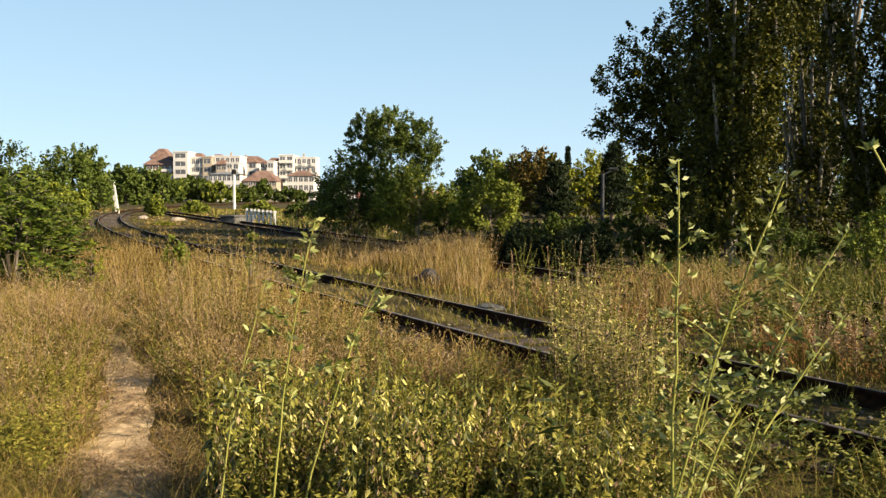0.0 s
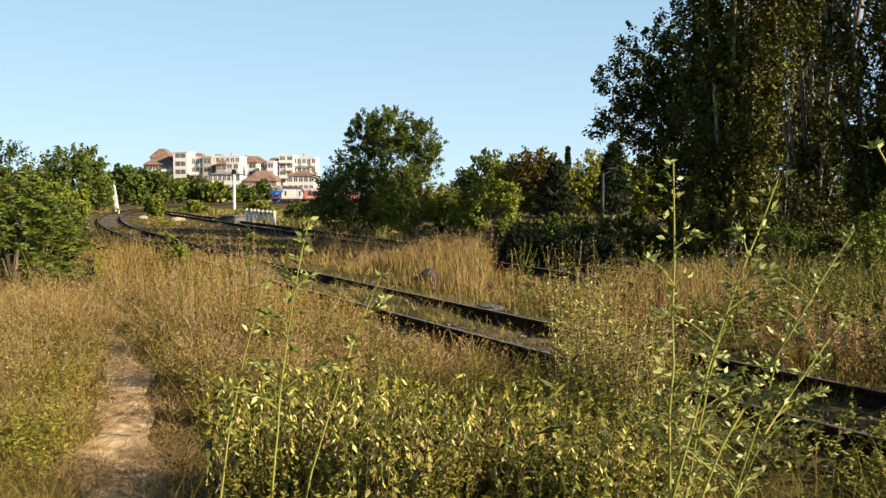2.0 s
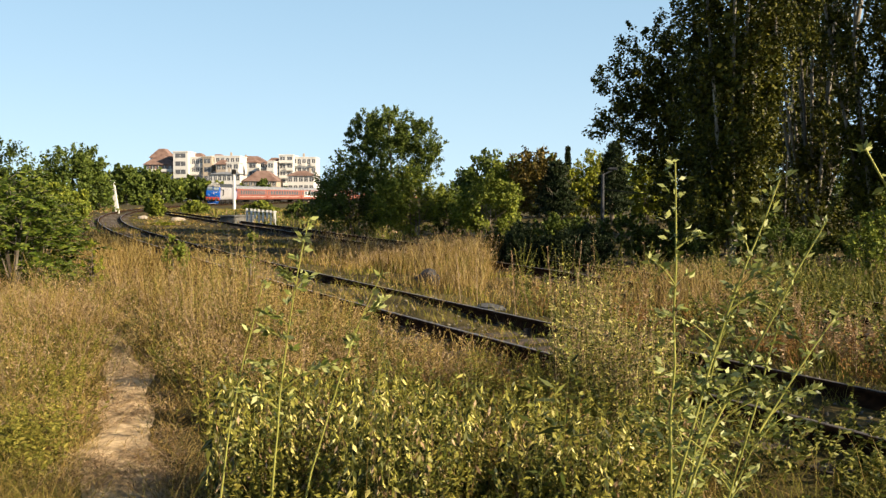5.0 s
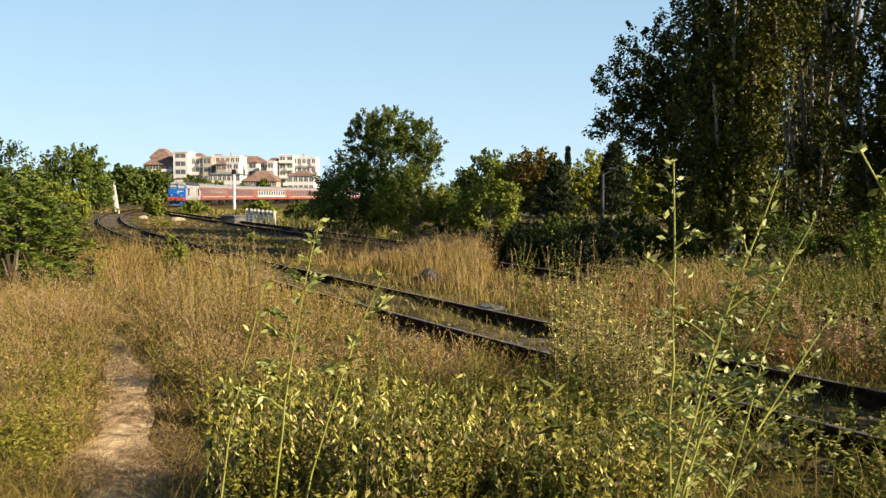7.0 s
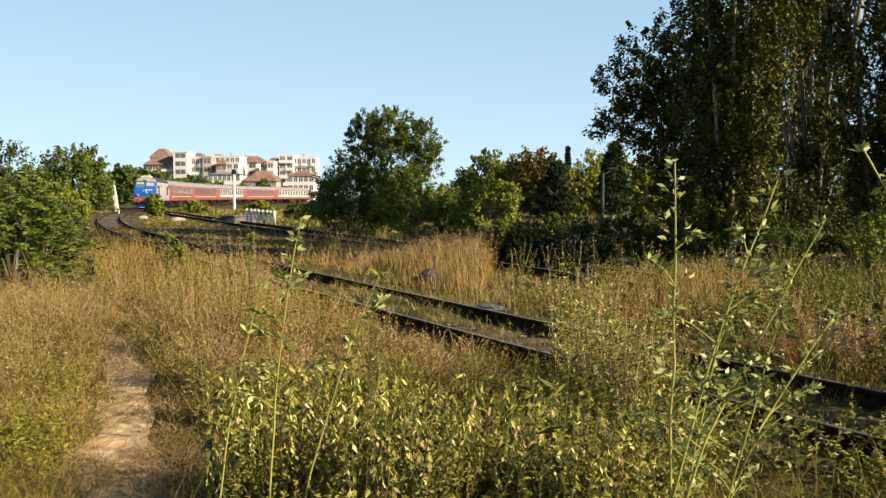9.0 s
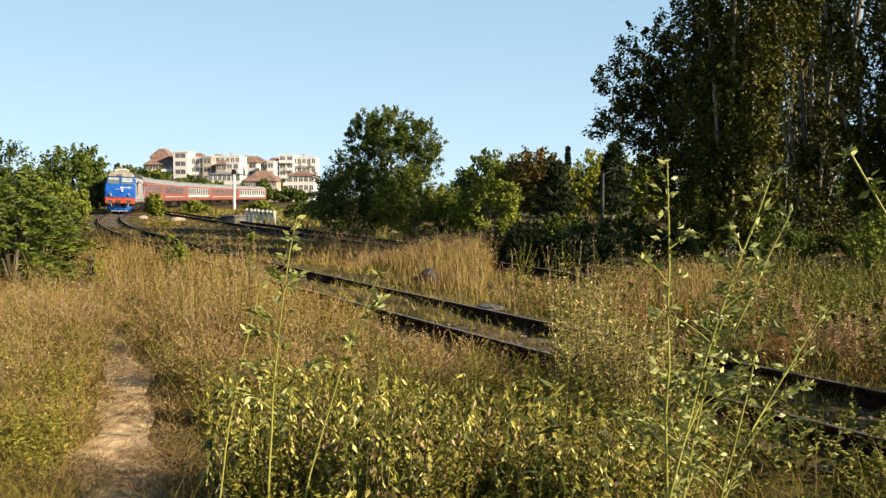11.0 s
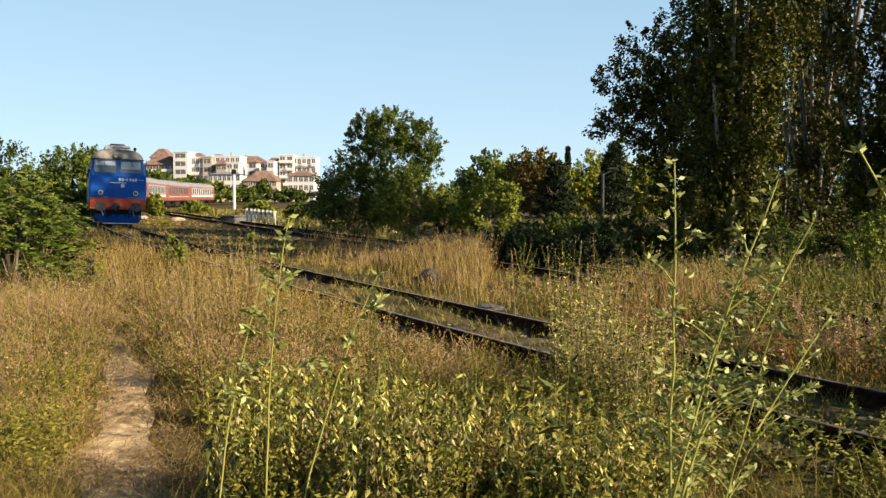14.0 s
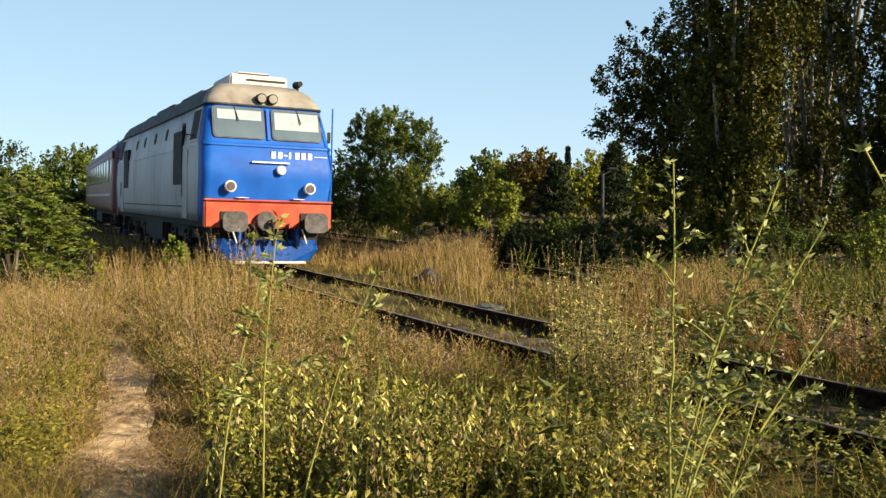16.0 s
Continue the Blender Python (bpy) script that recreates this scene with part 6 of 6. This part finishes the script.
def build_town():
    block(257, 308, 276, 340, 395, 14, M_ROOFTILE, M_ROOFTILE, 5, 5, 1, "terracotta-faced flats with white balconies", 4.0, True)
    block(268, 302, 264, 300, 399, 10, M_PLASTER, M_ROOFTILE, 6, 3, 2, "white tower with terracotta roof", 4.0)
    block(308, 334, 271, 340, 392, 12, M_PLASTER, M_ROOFTILE, 6, 1, 3, "tall white blank gabled flats")
    block(333, 362, 281, 340, 396, 12, M_PLASTER, M_ROOFTILE, 5, 4, 4, "white flats with dark windows", 0, True)
    block(332, 365, 272, 300, 406, 10, M_BEIGE, M_ROOFTILE, 6, 3, 5, "beige upper flats with brown roof", 3.0)
    block(360, 376, 280, 340, 394, 12, M_BEIGE, M_ROOFTILE, 5, 1, 6, "beige flats between white ones")
    block(374, 426, 279, 340, 398, 14, M_PLASTER, M_ROOFTILE, 5, 6, 7, "white flats with balconies", 0, True)
    block(372, 398, 274, 300, 408, 10, M_BEIGE, M_ROOFTILE, 6, 2, 8, "upper flats with brown roof", 3.5)
    block(410, 470, 277, 320, 412, 12, M_PLASTER, M_ROOFTILE, 5, 6, 9, "white flats with brown tiled roof", 3.0, True)
    block(370, 426, 305, 340, 350, 12, M_PLASTER, M_COACHROOF, 3, 7, 10, "low white office block with grey roof", 1.0)
    block(432, 490, 303, 340, 352, 14, M_BEIGE, M_ROOFTILE, 3, 7, 11, "white house with wide terracotta roof", 4.0)
    block(470, 500, 280, 330, 410, 12, M_PLASTER, M_ROOFTILE, 5, 3, 12, "white flats with red roof", 3.0)
    block(495, 520, 277, 340, 400, 14, M_PLASTER, M_COACHROOF, 6, 2, 13, "tall white flats with balconies", 0, True)
    block(518, 560, 281, 340, 404, 12, M_PLASTER, M_COACHROOF, 5, 5, 14, "grey-white flats half behind trees", 0, True)
    block(384, 402, 284, 340, 392, 8, M_BEIGE, M_ROOFTILE, 5, 2, 16, "beige stair tower of white flats", 2.0)
    block(440, 456, 283, 340, 396, 8, M_PLASTER, M_ROOFTILE, 5, 1, 17, "narrow white flats between roofs", 1.5, True)
    block(474, 486, 288, 340, 390, 8, M_PLASTER, M_COACHROOF, 4, 1, 18, "narrow white flats with balconies", 0, True)
    block(402, 424, 290, 340, 372, 8, M_PLASTER, M_COACHROOF, 4, 2, 19, "lower white flats with balconies", 0, True)
    block(510, 556, 303, 340, 360, 10, M_PLASTER, M_ROOFTILE, 3, 5, 15, "low white building with terracotta roof", 2.0)


# ---- tall stalks in front, which sway ----
STALKS = []


def stalk(u_base, u_top, v_top, depth, seed, sway, bow=0.0, branches=5, leaf=0.055, nodes=22, label="tall pale green stalk with small leaves"):
    """A single tall wild stalk with side twigs and clusters of small leaves."""
    rng = np.random.default_rng(seed)
    x0, x1 = px(u_base, depth), px(u_top, depth)
    z0 = float(ground_z(x0, depth)) - 0.03
    h = EYE - (v_top - 349) / F_PX * depth - z0
    t = np.linspace(0, 1, 14)
    dx = x1 - x0
    P = np.stack([dx * (t * (1 - bow) + bow * t ** 2.5), 0.05 * np.sin(t * 2 + seed), h * t], -1)
    P[1:, :2] += np.cumsum(rng.normal(0, 0.0045, (13, 2)), 0)
    th = thing("tall_stalk", pose(x0, depth, z0), label, "wild plant", "tall stalks in front")
    C, A, ch = [], [], [tube(P, 0.0066 * (1 - 0.6 * t), 7)]
    def cluster(o, a, n):
        for i in range(n):
            b = a + rng.normal(0, 0.8)
            C.append(o + rng.normal(0, 0.006, 3))
            A.append((np.cos(b), 0.7 * np.sin(b), rng.normal(0.35, 0.45)))
    for k in range(branches):
        f = rng.uniform(0.5, 0.9)
        o = np.array([np.interp(f, t, P[:, m]) for m in range(3)])
        a = rng.choice((0.0, 3.14)) + rng.normal(0, 0.7)
        L = (0.30 * (1.1 - f) + 0.06) * rng.uniform(0.6, 1.3)
        s = np.linspace(0, 1, 6)
        Q = o + np.stack([np.cos(a) * L * s, np.sin(a) * L * s * 0.6, L * (0.9 * s - 0.35 * s ** 2)], -1)
        ch.append(tube(Q, 0.0028 * (1 - 0.6 * s), 5))
        for g in (2, 3, 4, 5):
            cluster(Q[g], a, 6)
    for k in range(nodes):
        f = 0.42 + 0.58 * ((k + rng.uniform(0.2, 0.8)) / nodes) ** 0.8
        o = np.array([np.interp(f, t, P[:, m]) for m in range(3)])
        a = k * 2.4 + rng.normal(0, 0.4)
        L = rng.uniform(0.02, 0.075) * (1.35 - f)
        cluster(o + np.array([np.cos(a) * L, np.sin(a) * L, L * 0.5]), a, 5 if f > 0.6 else 3)
    cluster(P[-1], 1.5, 4)
    C, A = np.array(C), unit(np.array(A))
    L = leaf * rng.uniform(0.6, 1.5, len(C))
    V, q = leaf_quads(C + A * L[:, None] * 0.5, L, rng, 0.42, axis=A)
    part("leaves", np_mesh("leaves", V, [q], M_STALKLEAF), None, th)
    V, q = join(ch)
    tagged(part("stem", np_mesh("stem", V, [q], M_STALK, True), None, th), kind="stuff")
    STALKS.append((th, th.matrix_basis.copy(), h, depth, sway))
    return th


# sideways sway of the tips in fractions of a radian-metre unit: three plants, each its own gusts
GUST_T = [0, 0.5, 1, 1.5, 2, 2.5, 3, 3.5, 4, 5.2, 6.5, 7, 7.5, 8, 8.5, 9, 10.2, 11.5, 12, 12.5, 13, 13.5, 14, 14.5, 15, 15.5, 16]
GUSTS = {
    "upright": [8, -1, -1, -2, 1, 1, -1, -2, -2, 2, -2, 1, -1, 8, -7, -1, -10, -22, -31, -24, -37, -10, -1, 0, 8, 8, 0],
    "leaning": [41, 52, 51, 50, 50, 45, 3, -35, -16, 5, 19, -16, 19, 45, 45, 3, -30, -65, -50, -57, -42, -31, -16, 22, 49, 44, 3],
    "far": [25, 22, 24, 20, 16, 8, 0, -5, 4, 14, 25, 35, 25, 12, 6, 0, -4, -10, -8, -10, -14, -18, -22, -25, -30, -34, -38],
}


def build_stalks():
    stalk(1195, 1197, 288, 2.7, 201, ("upright", 1.0), 0.5, 3, 0.027, 34)
    stalk(1105, 1375, 310, 2.8, 202, ("upright", 0.9), 0.35, 7, 0.028, 40)
    stalk(1105, 1450, 400, 2.9, 203, ("leaning", 1.0), 0.45, 11, 0.028, 34)
    stalk(1900, 1500, 268, 2.4, 204, ("leaning", 0.4), 0.7, 5, 0.03, 20)
    stalk(465, 535, 390, 4.2, 205, ("far", 1.0), 0.9, 8, 0.038, 26)
    stalk(370, 458, 503, 4.4, 206, ("far", 0.15), 0.5, 1, 0.034, 7)
    stalk(505, 664, 490, 4.3, 207, ("far", 0.15), 0.4, 3, 0.036, 12)
    stalk(1180, 1290, 560, 3.2, 208, ("upright", 0.6), 0.4, 6, 0.028, 24)
    stalk(1250, 1375, 580, 3.4, 209, ("leaning", 0.4), 0.4, 6, 0.028, 24)
    stalk(1230, 1480, 560, 3.6, 211, ("leaning", 0.3), 0.7, 8, 0.030, 26, label="arching green shoot leaning over the rail")


# ---- build ----
build_ground()
build_path()
build_track("railway_track", lambda s: line_matrix(s - 24), 420, 1.0, "rusty railway track curving through dry grass", 170)
SIDE_ROT = math.degrees(math.atan2(SIDE_DIR.y, SIDE_DIR.x)) - 90
build_track("second_railway_track", lambda s: pose(SIDE0.x + 0.7 - SIDE_DIR.x * (s - 22), SIDE0.y + 0.3 - SIDE_DIR.y * (s - 22), -0.02, 0, 0, SIDE_ROT), 125, 2.0, "disused railway track in weeds", 120)
build_ballast()
build_grasses()
build_weeds()
build_trees()
build_posts()
build_fence()
build_rocks()
build_town()
build_stalks()
LOCO = build_loco()
PLAIN = "faded red passenger coach with grey roof"
BANDED = "red passenger coach with white band and grey roof"
coach_a = build_coach(False, PLAIN)
coach_b = build_coach(True, BANDED)
COACHES = [coach_a, copy_thing(coach_a, Matrix()), coach_b, copy_thing(coach_a, Matrix()), copy_thing(coach_b, Matrix())]

# distance of the locomotive's front back along the line, against the time
RUN_T = [0, 1.5, 3.5, 5, 7, 8, 9, 10, 11.5, 12.5, 13.5, 14.5, 15, 15.5, 16]
RUN_S = [266.8, 241.2, 206.95, 181.2, 147.05, 130.28, 113.93, 98.1, 74.68, 59.5, 44.4, 29.33, 21.37, 13.09, 4.74]


def run_at(t):
    """Smooth distance at a time: cubic through the table."""
    T, S = np.array(RUN_T), np.array(RUN_S)
    d = np.gradient(S, T)
    i = int(np.clip(np.searchsorted(T, t) - 1, 0, len(T) - 2))
    h = T[i + 1] - T[i]
    u = (t - T[i]) / h
    return ((2 * u ** 3 - 3 * u ** 2 + 1) * S[i] + (u ** 3 - 2 * u ** 2 + u) * h * d[i] + (-2 * u ** 3 + 3 * u ** 2) * S[i + 1] + (u ** 3 - u ** 2) * h * d[i + 1])


def motions():
    times = [i * 0.25 for i in range(65)]
    walk(LOCO, [(t, line_matrix(run_at(t) + 7.9 - 4.5, run_at(t) + 7.9 + 4.5)) for t in times])
    for i, c in enumerate(COACHES):
        mid = 16.6 + 12.3 + 24.6 * i
        walk(c, [(t, line_matrix(run_at(t) + mid - 8.6, run_at(t) + mid + 8.6)) for t in times])
    for k, (ob, m, h, depth, sway) in enumerate(STALKS):
        rows = []
        for t, g in zip(GUST_T, GUSTS[sway[0]]):
            a = math.degrees(g * sway[1] / F_PX * depth / h)
            rows.append((t, m @ pose(0, 0, 0, 0.25 * math.sin(t * 2.3 + k), a + 0.06 * math.sin(t * 5.1 + k * 1.7), 0)))
        walk(ob, rows)


motions()
